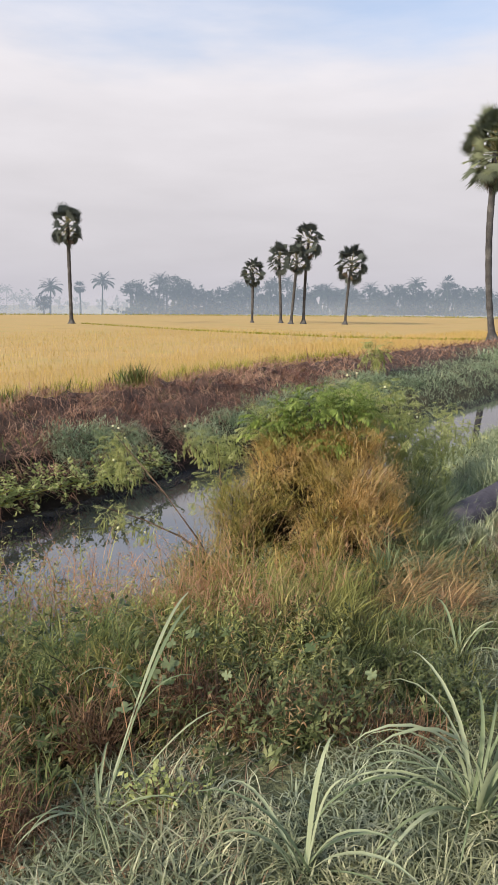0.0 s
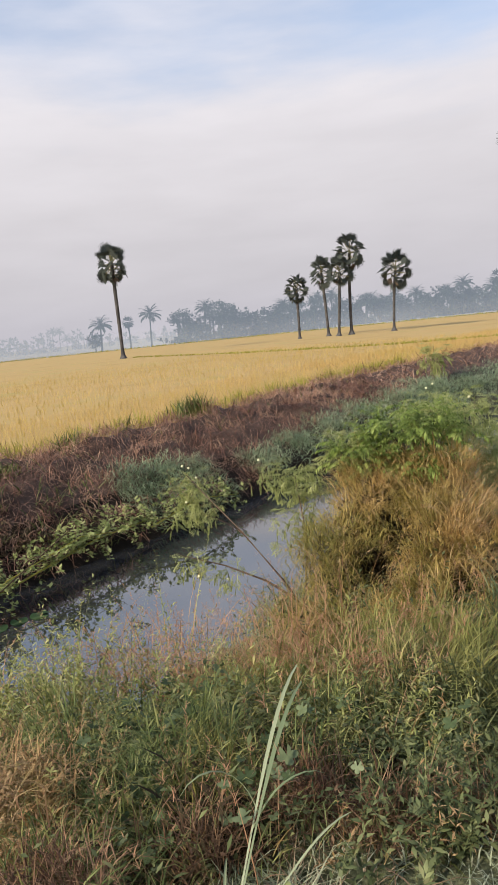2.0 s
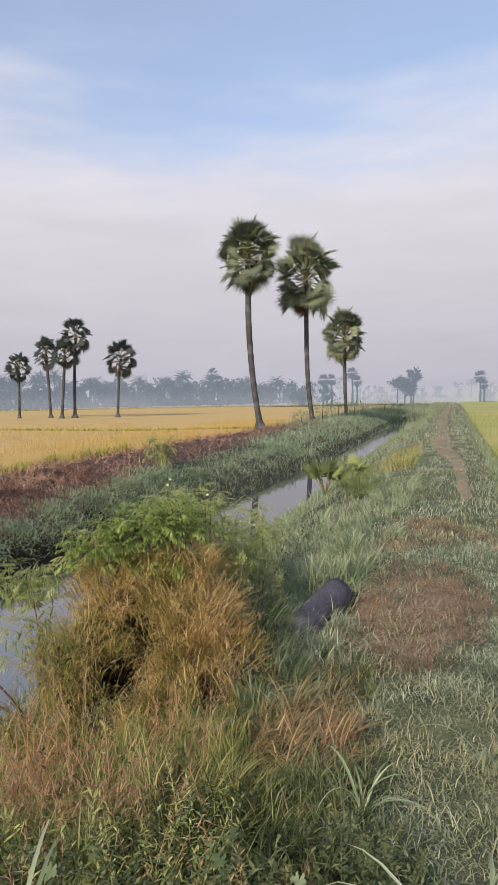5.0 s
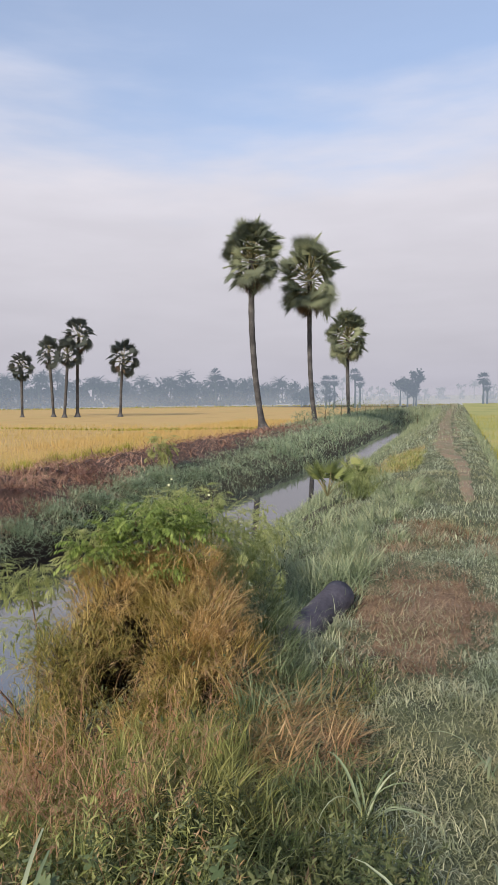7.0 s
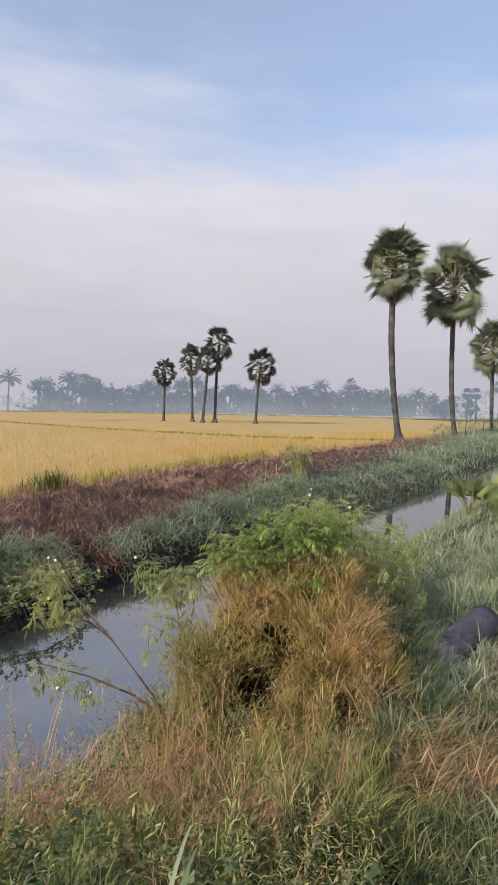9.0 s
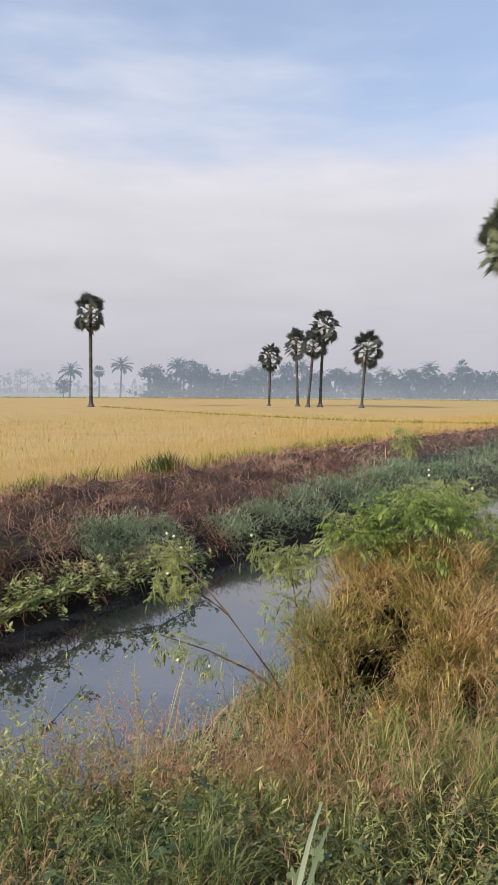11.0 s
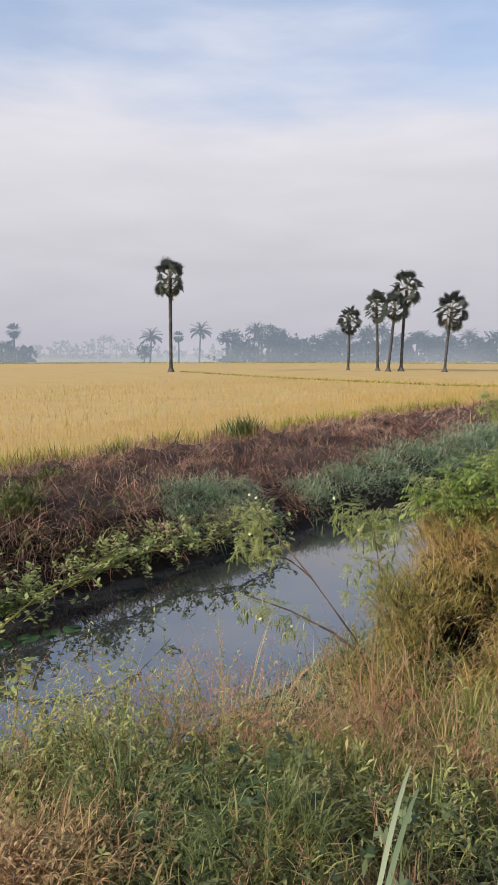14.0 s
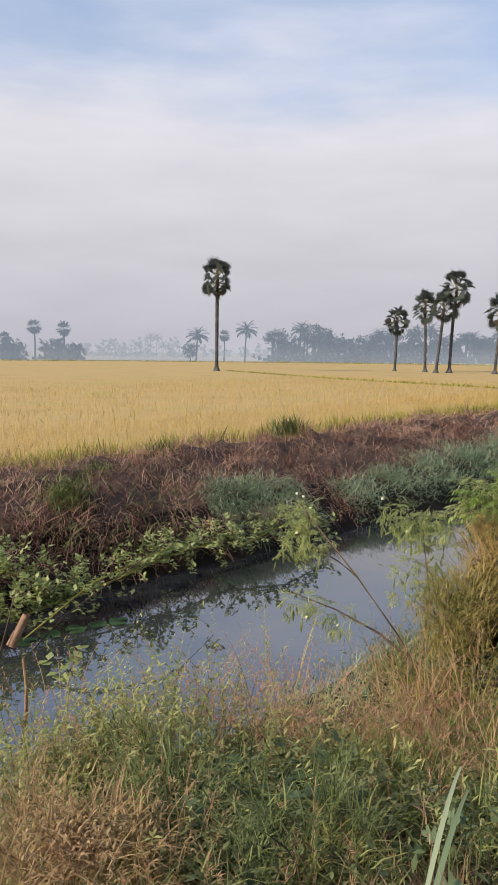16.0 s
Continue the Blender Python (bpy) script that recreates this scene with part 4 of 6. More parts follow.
# weeds on the near slope
flat([some(3600, -4.5, 3.4, -4.0, -1.25, (0.10, 0.42), 0.0042, (0.05, 1.3), (0.2, 1.7), 3, clump=0.6, seed=1.0, keep=lambda u, v: (u * SIN + v * COS > -1.0) | (u * COS - v * SIN > 2.8) | (rng.random(len(u)) < 0.2))],
     "slope_weeds", M["lush"], "rank green grass and weeds on the canal slope")
flat([some(11000, 3.6, 10, -4.6, -1.7, (0.12, 0.34), 0.0065, (0.05, 1.0), (0.3, 1.7), 2, clump=0.3, seed=1.5), some(3000, 4.0, 6.8, -2.2, -1.2, (0.16, 0.36), 0.0065, (0.05, 0.9), (0.3, 1.7), 3, clump=0.4, seed=1.7),
      some(6000, 9, 40, -4.4, -3.2, (0.15, 0.36), 0.010, (0.05, 0.8), (0.3, 1.5), 2, near=0.3, clump=0.4, seed=2.9), some(8000, 10, 40, -4.4, -2.0, (0.12, 0.30), 0.010, (0.05, 0.9), (0.2, 1.4), 2, near=0.4, clump=0.3, seed=2.5),
      some(3500, 60, 84, -9.5, -2.2, (0.4, 0.9), 0.035, (0.05, 0.8), (0.2, 1.0), 2, seed=2.8), some(7000, 3, 60, 0.25, 1.2, (0.14, 0.42), 0.011, (0.0, 0.9), (0.2, 1.3), 2, near=0.5, clump=0.4, seed=3.1), some(6000, 40, 75, -4.3, -2.0, (0.15, 0.36), 0.022, (0.05, 0.7), (0.2, 1.0), 2, clump=0.4, seed=2.7)],
     "canal_grass", M["bank"], "pale green grass on the near canal slope")
flat([some(2200, -4.2, 3.2, -3.7, -1.35, (0.02, 0.05), 0.012, (0.4, 2.0), (-0.2, 0.8), 2, clump=0.4, seed=6.0, shape="leaf", z_up=(0.02, 0.50)),
      some(3000, 2.4, 8.5, -3.9, -1.9, (0.02, 0.06), 0.014, (0.4, 2.0), (-0.2, 0.8), 2, clump=0.4, seed=9.0, shape="leaf", z_up=(0.02, 0.35))],
     "weed_leaves", M["leafy"], "dark broad-leaved weeds among the grass")


def sprigs(p, tall, leaves, L, W, lean=(0.0, 0.5), droop=(0.1, 0.9), stem=0.003, low=0.2):
    """Little plants: a bowing stem with leaves standing off it all the way up."""
    m = len(p)
    H = spread(m, *tall) * np.clip(0.9 + 0.45 * lumps(p[:, 0] * 3.1, p[:, 1] * 3.1, tall[1] * 9), 0.4, 1.4)
    az, a, d = spread(m, 0, 6.283), spread(m, *lean), spread(m, *droop)
    parts = [strips(p, H, stem, az, a, d, 3)]
    for k in range(leaves):
        s = np.clip(low + (1 - low) * (k + rng.random(m)) / leaves, 0, 1)
        th = a + d * s
        run, rise = H * (np.cos(a) - np.cos(th)) / d, H * (np.sin(th) - np.sin(a)) / d
        at = p + np.stack([run * np.cos(az), run * np.sin(az), rise], -1)
        parts.append(strips(at, spread(m, *L) * (1.15 - 0.5 * s), W * spread(m, 0.6, 1.3) * (1.1 - 0.4 * s), az + k * 2.4 + spread(m, -0.6, 0.6), spread(m, 0.4, 1.7), spread(m, 0.0, 1.1), 2, shape="leaf"))
    return parts


def sprig_field(n, x0, x1, y0, y1, *args, clump=0.6, seed=0.0, **kw):
    """sprigs over a stretch of the slope."""
    x, y = spread(3 * n, x0, x1), spread(3 * n, y0, y1)
    k = rng.random(3 * n) < np.clip(0.4 + clump * lumps(x * 2.6, y * 2.6, seed), 0.02, 1)
    x, y = x[k][:n], y[k][:n]
    u, v = x * SIN + y * COS, x * COS - y * SIN
    return sprigs(np.stack([x, y, ground_z(u, v) - 0.01], -1), *args, **kw)


def herb_clumps(clumps, x0, x1, y0, y1, per, width, *args, **kw):
    """Weeds growing in separate bushy clumps, with gaps between."""
    cx, cy = spread(clumps, x0, x1), spread(clumps, y0, y1)
    k = rng.integers(per // 2, per + 1, clumps)
    n = int(k.sum())
    x, y = np.repeat(cx, k) + rng.normal(0, width, n), np.repeat(cy, k) + rng.normal(0, width, n)
    u, v = x * SIN + y * COS, x * COS - y * SIN
    return sprigs(np.stack([x, y, ground_z(u, v) - 0.01], -1), *args, **kw)


def lobed(p, size):
    """Broad five-lobed leaves, cupped and held nearly level."""
    m = len(p)
    a = np.linspace(-2.75, 2.75, 25)
    rim = 0.52 + 0.48 * np.abs(np.cos(2.28 * a)) ** 0.8 * (1 - 0.06 * a ** 2)
    az, tip, sz = spread(m, 0, 6.283), spread(m, 0.1, 0.9), spread(m, *size) * 0.62
    x, y = rim * np.cos(a), rim * np.sin(a)
    z = 0.18 * rim ** 2 - 0.10 * np.abs(np.sin(2.28 * a))
    ring = np.stack([x, y, z], -1)
    local = np.concatenate([[[0, 0, 0]], ring])[None] * sz[:, None, None]
    ct, st, ca, sa = np.cos(tip)[:, None], np.sin(tip)[:, None], np.cos(az)[:, None], np.sin(az)[:, None]
    lx, lz = local[..., 0] * ct + local[..., 2] * st, -local[..., 0] * st + local[..., 2] * ct
    v = np.stack([lx * ca - local[..., 1] * sa, lx * sa + local[..., 1] * ca, lz], -1) + p[:, None, :]
    k = np.arange(0, 24, 2)
    q = np.stack([0 * k, k + 1, k + 2, k + 3], -1)
    return [(v.reshape(-1, 3), (q[None] + (np.arange(m) * 26)[:, None, None]).reshape(-1, 4))]


def seed_stems(n, u0, u1, v0, v1, tall, seed):
    """Thin stems with loose feathery heads."""
    u, v, p = scatter(n, u0, u1, v0, v1, clump=0.5, seed=seed)
    m = len(p)
    L, az, lean, droop = spread(m, *tall), spread(m, 0, 6.283), spread(m, 0.02, 0.3), spread(m, 0.05, 0.5)
    stems = strips(p, L, 0.003, az, lean, droop, 4)
    th = lean + droop * 0.5
    heads = []
    for k in range(16):
        f = rng.uniform(0.62, 1.0, m)
        at = p + np.stack([np.sin(th) * np.cos(az), np.sin(th) * np.sin(az), np.cos(th)], -1) * (L * f)[:, None]
        heads.append(strips(at, spread(m, 0.015, 0.04), 0.0026, spread(m, 0, 6.283), spread(m, 0.2, 1.3), 0.4, 2))
    return [stems] + heads


flat(seed_stems(420, -3.2, 3.4, -3.6, -2.1, (0.40, 0.72), 1.0) + seed_stems(90, 1.0, 3.2, -2.1, -1.4, (0.3, 0.5), 5.0), "seeding_grass", M["seed"], "pinkish brown seed heads of grass along the water")

# golden half-dry grass heap
# hollows in the golden bush: middle, half sizes
HOLLOWS = [(0.16, 4.05, 0.62, 0.10, 0.40, 0.15), (0.02, 3.95, 0.44, 0.09, 0.38, 0.11), (-0.06, 3.85, 0.28, 0.10, 0.35, 0.09), (0.45, 3.62, 0.40, 0.09, 0.30, 0.14), (0.58, 3.5, 0.30, 0.12, 0.30, 0.08), (0.72, 4.0, 0.36, 0.08, 0.35, 0.10)]


def in_hollow(p):
    hit = np.zeros(len(p), bool)
    for x, y, z, rx, ry, rz in HOLLOWS:
        dy = p[:, 1] - y
        hit |= ((p[:, 0] - x - 0.12 * dy) / rx) ** 2 + (dy / ry) ** 2 + ((p[:, 2] - z + 0.22 * dy) / rz) ** 2 < 1
    return hit


def above_ground(p):
    u, v = p[:, 0] * SIN + p[:, 1] * COS, p[:, 0] * COS - p[:, 1] * SIN
    p[:, 2] = np.maximum(p[:, 2], ground_z(u, v) - 0.01)
    return p


def tangle(n, blobs, L, W, lean, droop, seg=4, shape="blade", hollow=False):
    """Blades starting anywhere inside uneven mounds (x, y, z, rx, ry, rz, share), bowing every way."""
    parts = []
    total = sum(b[6] for b in blobs)
    for x, y, z, rx, ry, rz, share in blobs:
        m = int(n * share / total)
        d = rng.normal(size=(m, 3)); d /= np.linalg.norm(d, axis=1)[:, None]
        r = rng.random((m, 1)) ** 0.45 * np.clip(0.82 + 0.42 * lumps(d[:, 0] * 3.6 + x, d[:, 1] * 3.6 + d[:, 2] * 3, z * 9), 0.3, 1.35)[:, None]
        p = above_ground(np.array([x, y, z]) + d * r * np.array([rx, ry, rz]))
        if hollow:
            p = p[~(in_hollow(p) & (rng.random(m) < 0.92))]
            m = len(p)
        parts.append(strips(p, spread(m, *L), W * spread(m, 0.6, 1.4), spread(m, 0, 6.283), spread(m, *lean), spread(m, *droop), seg, shape=shape))
    return parts


def tussocks(n, blobs, blades, L, W, lean, droop, seg=4, fan=0.55, width=0.03, way=None, hollow=True):
    """Tufts rooted over the outside of mounds; the blades of each rise together and fall outwards, or along way."""
    parts = []
    total = sum(b[6] for b in blobs)
    for x, y, z, rx, ry, rz, share in blobs:
        m = max(2, round(n * share / total))
        d = rng.normal(size=(m, 3)); d[:, 2] = np.abs(d[:, 2]) - 0.25 * rng.random(m)
        d /= np.linalg.norm(d, axis=1)[:, None]
        p = above_ground(np.array([x, y, z]) + d * spread(m, 0.72, 1.05)[:, None] * np.array([rx, ry, rz]))
        if hollow:
            p, d = p[~in_hollow(p)], d[~in_hollow(p)]
            m = len(p)
        k = rng.integers(blades // 2, blades, m)
        az0 = np.arctan2(d[:, 1], d[:, 0]) + rng.normal(0, 0.5, m) if way is None else way + rng.normal(0, 0.45, m)
        lean0, size = spread(m, *lean), spread(m, 0.7, 1.15)
        rep = lambda a: np.repeat(a, k, axis=0)
        q = int(k.sum())
        at = above_ground(rep(p) + rng.normal(0, width, (q, 3)))
        parts.append(strips(at, spread(q, *L) * rep(size), W * spread(q, 0.6, 1.4), rep(az0) + rng.normal(0, fan, q), np.abs(rep(lean0) + rng.normal(0, 0.22, q)), spread(q, *droop), seg))
    return parts


def panicles(n, blobs, L, sprays=14, bit=(0.012, 0.034), W=0.0030):
    """Thin stems out of mounds, each ending in a loose drooping head."""
    parts = []
    total = sum(b[6] for b in blobs)
    for x, y, z, rx, ry, rz, share in blobs:
        m = max(2, round(n * share / total))
        d = rng.normal(size=(m, 3)); d[:, 2] = np.abs(d[:, 2]); d /= np.linalg.norm(d, axis=1)[:, None]
        p = above_ground(np.array([x, y, z]) + d * spread(m, 0.6, 1.0)[:, None] * np.array([rx, ry, rz]))
        H, az, a, b = spread(m, *L), np.arctan2(d[:, 1], d[:, 0]) + rng.normal(0, 0.7, m), spread(m, 0.05, 0.6), spread(m, 0.3, 1.3)
        parts.append(strips(p, H, 0.0028, az, a, b, 4))
        for k in range(sprays):
            s = 0.55 + 0.45 * (k + rng.random(m)) / sprays
            th = a + b * s
            at = p + np.stack([H * (np.cos(a) - np.cos(th)) / b * np.cos(az), H * (np.cos(a) - np.cos(th)) / b * np.sin(az), H * (np.sin(th) - np.sin(a)) / b], -1)
            parts.append(strips(at, spread(m, *bit), W, az + rng.normal(0, 1.2, m), th + spread(m, -0.4, 0.9), 0.5, 2, shape="leaf"))
    return parts


GOLD_HEAPS = [(0.14, 4.42, 0.76, 0.28, 0.20, 0.20, 1.8), (0.46, 4.46, 0.80, 0.26, 0.22, 0.20, 1.8), (0.36, 4.05, 0.48, 0.26, 0.34, 0.34, 5), (0.08, 4.30, 0.62, 0.24, 0.26, 0.22, 2.4), (0.58, 4.05, 0.42, 0.24, 0.40, 0.28, 3), (0.34, 3.62, 0.26, 0.34, 0.26, 0.20, 2.2), (0.40, 4.55, 0.66, 0.32, 0.26, 0.26, 2),
              (0.62, 4.45, 0.55, 0.24, 0.3, 0.24, 1.5), (-0.10, 3.55, 0.18, 0.34, 0.26, 0.20, 1.4), (-0.42, 3.35, 0.12, 0.34, 0.22, 0.18, 0.9)]
OLIVE_HEAPS = [(-0.16, 4.10, 0.42, 0.28, 0.34, 0.30, 6), (0.02, 4.45, 0.48, 0.28, 0.28, 0.26, 2), (-0.05, 3.72, 0.22, 0.32, 0.28, 0.22, 2), (-0.46, 4.05, 0.08, 0.26, 0.36, 0.22, 2), (0.24, 3.72, 0.24, 0.22, 0.24, 0.2, 1.0)]
FLANK_HEAPS = [(0.86, 4.25, 0.34, 0.24, 0.40, 0.22, 3), (0.80, 3.72, 0.30, 0.22, 0.32, 0.17, 2), (0.98, 4.75, 0.36, 0.28, 0.36, 0.26, 2.5), (0.62, 3.42, 0.30, 0.22, 0.26, 0.14, 1)]
# near-black leaves behind the hollows paint the shade inside the bush
SHADE_BACKING = [(0.16, 4.42, 0.55, 0.30, 0.14, 0.28, 3), (0.0, 4.32, 0.34, 0.30, 0.14, 0.24, 3), (0.46, 4.1, 0.36, 0.26, 0.16, 0.24, 2), (0.3, 4.75, 0.75, 0.45, 0.14, 0.3, 3)]
flat(tangle(3600, SHADE_BACKING, (0.08, 0.2), 0.018, (0.2, 2.2), (0.0, 1.2), 2, "leaf") + tangle(3400, [(x, y + 0.05, z - 0.06, rx * 0.78, ry * 0.78, rz * 0.82, s) for x, y, z, rx, ry, rz, s in GOLD_HEAPS + OLIVE_HEAPS], (0.06, 0.16), 0.010, (0.2, 2.2), (0.0, 1.2), 2, "leaf")
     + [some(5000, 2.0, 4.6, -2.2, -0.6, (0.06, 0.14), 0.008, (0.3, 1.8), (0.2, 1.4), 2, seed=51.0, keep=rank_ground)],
     "undergrowth", M["shade_dark"], "stems and leaves coloured near black as shade inside the golden bush", "weeds")
flat(tussocks(300, GOLD_HEAPS, 46, (0.07, 0.20), 0.0029, (0.0, 1.2), (0.8, 2.6), fan=1.0, width=0.022) + tussocks(50, GOLD_HEAPS, 22, (0.18, 0.34), 0.0032, (0.0, 1.0), (0.9, 2.4), fan=0.8) + tussocks(160, GOLD_HEAPS, 36, (0.04, 0.10), 0.0036, (0.2, 1.6), (0.4, 1.8), 3, fan=1.4)
     + panicles(520, GOLD_HEAPS, (0.10, 0.26)) + tangle(5200, GOLD_HEAPS, (0.03, 0.09), 0.0040, (0.2, 2.4), (0.0, 1.2), 2, "leaf", True),
     "golden_grass", M["gold"], "tall half-dry golden grass beside the canal")
flat(tussocks(130, OLIVE_HEAPS, 36, (0.06, 0.17), 0.0030, (0.0, 1.2), (0.6, 2.4), fan=1.0) + tangle(12500, OLIVE_HEAPS, (0.02, 0.055), 0.0060, (0.3, 2.3), (-0.2, 0.9), 2, "leaf", True) + panicles(90, OLIVE_HEAPS, (0.16, 0.3)),
     "olive_weeds", M["olive"], "olive-brown leafy weeds tangled in the golden grass", "weeds")
STRAW_LIE = [(0.70, 3.10, 0.36, 0.30, 0.22, 0.07, 3), (0.86, 3.30, 0.36, 0.20, 0.22, 0.07, 2), (0.48, 3.30, 0.32, 0.24, 0.24, 0.10, 2), (0.52, 3.72, 0.40, 0.16, 0.2, 0.14, 1.2)]
flat(tussocks(44, STRAW_LIE, 30, (0.12, 0.32), 0.0034, (1.0, 1.6), (0.1, 0.9), 3, fan=0.6, way=0.6) + tussocks(34, STRAW_LIE, 26, (0.06, 0.18), 0.0036, (0.7, 1.7), (0.2, 1.2), 3, fan=1.2)
     + tussocks(26, GOLD_HEAPS, 20, (0.2, 0.42), 0.0042, (0.2, 1.2), (0.6, 2.2)) + panicles(70, [(0.52, 4.0, 0.56, 0.2, 0.25, 0.22, 2), (-0.05, 3.7, 0.34, 0.3, 0.2, 0.14, 1)], (0.2, 0.38), 18, (0.014, 0.036), 0.0045)
     + tangle(900, [(0.1, 4.15, 0.56, 0.35, 0.4, 0.28, 2), (0.5, 3.9, 0.42, 0.35, 0.4, 0.3, 2)], (0.02, 0.05), 0.009, (0.2, 2.0), (0.0, 0.9), 2, "leaf", True),
     "dry_weeds", M["russet"], "reddish brown dry straw caught in the golden grass", "weeds")
flat(tussocks(90, FLANK_HEAPS, 50, (0.10, 0.26), 0.0040, (0.0, 0.9), (0.5, 2.0)) + tangle(3400, FLANK_HEAPS, (0.03, 0.10), 0.0060, (0.2, 2.0), (0.0, 1.4), 2, "leaf") + tangle(900, [(-0.5, 4.2, 0.05, 0.3, 0.4, 0.24, 1)], (0.03, 0.12), 0.0065, (0.2, 2.0), (0.0, 1.4), 2, "leaf"),
     "slope_weeds", M["sage"], "dewy grey-green weeds round the golden grass", "weeds")
# dark grass, its tone partly in place of the shadow beside the bush
flat([some(8000, 2.0, 4.6, -2.2, -0.5, (0.07, 0.19), 0.0036, (0.0, 1.0), (0.6, 2.4), 3, clump=0.5, seed=52.0, keep=rank_ground)],
     "slope_weeds", M["lush"], "rank grass between bush and path, kept dark partly as bush shade")
# mound of near-black leaves added to paint the dark recess under the bank
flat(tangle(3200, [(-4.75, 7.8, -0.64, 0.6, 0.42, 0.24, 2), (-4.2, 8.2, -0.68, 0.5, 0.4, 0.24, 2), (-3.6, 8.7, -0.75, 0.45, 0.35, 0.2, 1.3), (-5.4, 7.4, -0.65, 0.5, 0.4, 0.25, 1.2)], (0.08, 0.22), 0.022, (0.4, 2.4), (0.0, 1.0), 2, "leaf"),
     "wet_litter", M["shade_dark"], "near-black leaves put in as shade under the overhanging far bank", "weeds")
flat(tussocks(26, [(1.12, 4.32, 0.30, 0.22, 0.16, 0.06, 2), (1.5, 4.62, 0.30, 0.2, 0.12, 0.05, 2), (1.3, 4.75, 0.32, 0.3, 0.12, 0.06, 2), (1.0, 4.2, 0.40, 0.16, 0.12, 0.06, 1.5)], 24, (0.07, 0.20), 0.0038, (0.0, 0.9), (0.5, 2.0), 3, hollow=False) + tangle(2600, [(1.02, 4.02, 0.33, 0.20, 0.14, 0.09, 2), (1.30, 4.25, 0.30, 0.18, 0.12, 0.07, 1.5), (0.86, 4.15, 0.38, 0.14, 0.2, 0.10, 1.5), (1.6, 4.6, 0.30, 0.15, 0.1, 0.05, 0.6)], (0.05, 0.16), 0.0042, (0.0, 1.3), (0.2, 1.6), 3),
     "pipe_grass", M["dew"], "dewy grass grown over the foot of the pipe")
CANAL_MOUNDS = [(5.4, 12.0, 0.16, 0.42, 0.5, 0.22, 2), (5.8, 12.9, 0.2, 0.5, 0.6, 0.25, 2), (5.0, 11.1, 0.15, 0.35, 0.5, 0.2, 1), (6.3, 14.1, 0.25, 0.5, 0.7, 0.26, 1)]
flat(tangle(1800, CANAL_MOUNDS, (0.10, 0.26), 0.008, (0.0, 1.1), (0.2, 1.5), 3) + tussocks(90, CANAL_MOUNDS, 30, (0.08, 0.18), 0.0065, (0.0, 1.1), (0.6, 2.0), 3, fan=1.0, hollow=False),
     "canal_weeds", M["fresh"], "yellow-green weeds round the young fan palms", "weeds")
BUND_HUMPS = [(4.35, 8.9, 0.24, 0.45, 0.5, 0.20, 2), (5.0, 9.7, 0.26, 0.5, 0.5, 0.2, 2), (3.7, 8.2, 0.16, 0.4, 0.45, 0.22, 2), (3.2, 7.3, 0.18, 0.35, 0.4, 0.2, 1.5), (5.7, 10.9, 0.3, 0.5, 0.6, 0.18, 1.5), (2.55, 6.4, 0.25, 0.26, 0.28, 0.2, 1.5), (2.2, 6.2, 0.1, 0.3, 0.4, 0.25, 1.5), (3.0, 8.6, -0.1, 0.5, 0.5, 0.3, 1.5)]
flat(tussocks(150, BUND_HUMPS, 46, (0.10, 0.26), 0.0062, (0.0, 0.9), (0.6, 2.2), 3, hollow=False) + tangle(3000, BUND_HUMPS, (0.06, 0.16), 0.0062, (0.1, 1.8), (0.2, 1.5), 2),
     "bund_grass", M["bank"], "pale dewy grass in soft humps along the water")
flat([some(2600, 15, 21.5, -2.5, -1.4, (0.10, 0.24), 0.010, (0.1, 1.2), (0.4, 1.6), 2, clump=0.5, seed=63.0)],
     "bund_grass", M["straw"], "patch of yellowing grass beside the path")

WEED_MOUNDS = [(-0.75, 2.25, 0.32, 0.30, 0.26, 0.28, 3), (-1.15, 2.5, 0.18, 0.32, 0.28, 0.30, 3), (-0.25, 2.55, 0.22, 0.28, 0.24, 0.26, 2),
               (-0.5, 2.85, 0.12, 0.34, 0.24, 0.28, 2), (-1.45, 2.95, 0.0, 0.34, 0.25, 0.32, 2), (-1.9, 3.1, -0.15, 0.34, 0.3, 0.30, 1.5), (-0.9, 1.8, 0.26, 0.26, 0.2, 0.16, 1), (0.25, 2.5, 0.3, 0.3, 0.22, 0.13, 1)]
# lower layer coloured near black in place of the shade under the weeds
flat(tangle(3200, [(x + 0.12, y - 0.12, z - 0.06, rx, ry, rz * 0.75, share) for x, y, z, rx, ry, rz, share in WEED_MOUNDS], (0.06, 0.16), 0.012, (0.2, 2.0), (0.0, 1.2), 2, "leaf"), "undergrowth", M["shade_dark"], "stems coloured near black as shade under the weeds", "weeds")
flat(tangle(3600, WEED_MOUNDS, (0.06, 0.19), 0.0038, (0.0, 1.3), (0.4, 2.0), 3) + tussocks(150, WEED_MOUNDS, 22, (0.08, 0.22), 0.0036, (0.0, 0.9), (0.6, 2.4), 3, fan=0.9, hollow=False), "slope_weeds", M["lush"], "bushy mounds of green weeds above the water")
flat(tangle(5000, [(0.35, 2.75, 0.28, 0.35, 0.22, 0.16, 2), (0.7, 2.75, 0.32, 0.3, 0.22, 0.12, 1.5), (0.0, 2.9, 0.22, 0.35, 0.22, 0.18, 1.5), (0.45, 2.4, 0.33, 0.35, 0.25, 0.10, 1)], (0.06, 0.2), 0.0046, (0.0, 1.3), (0.3, 1.9), 3), "slope_weeds", M["leafy"], "dark leafy grass at the foot of the golden bush")
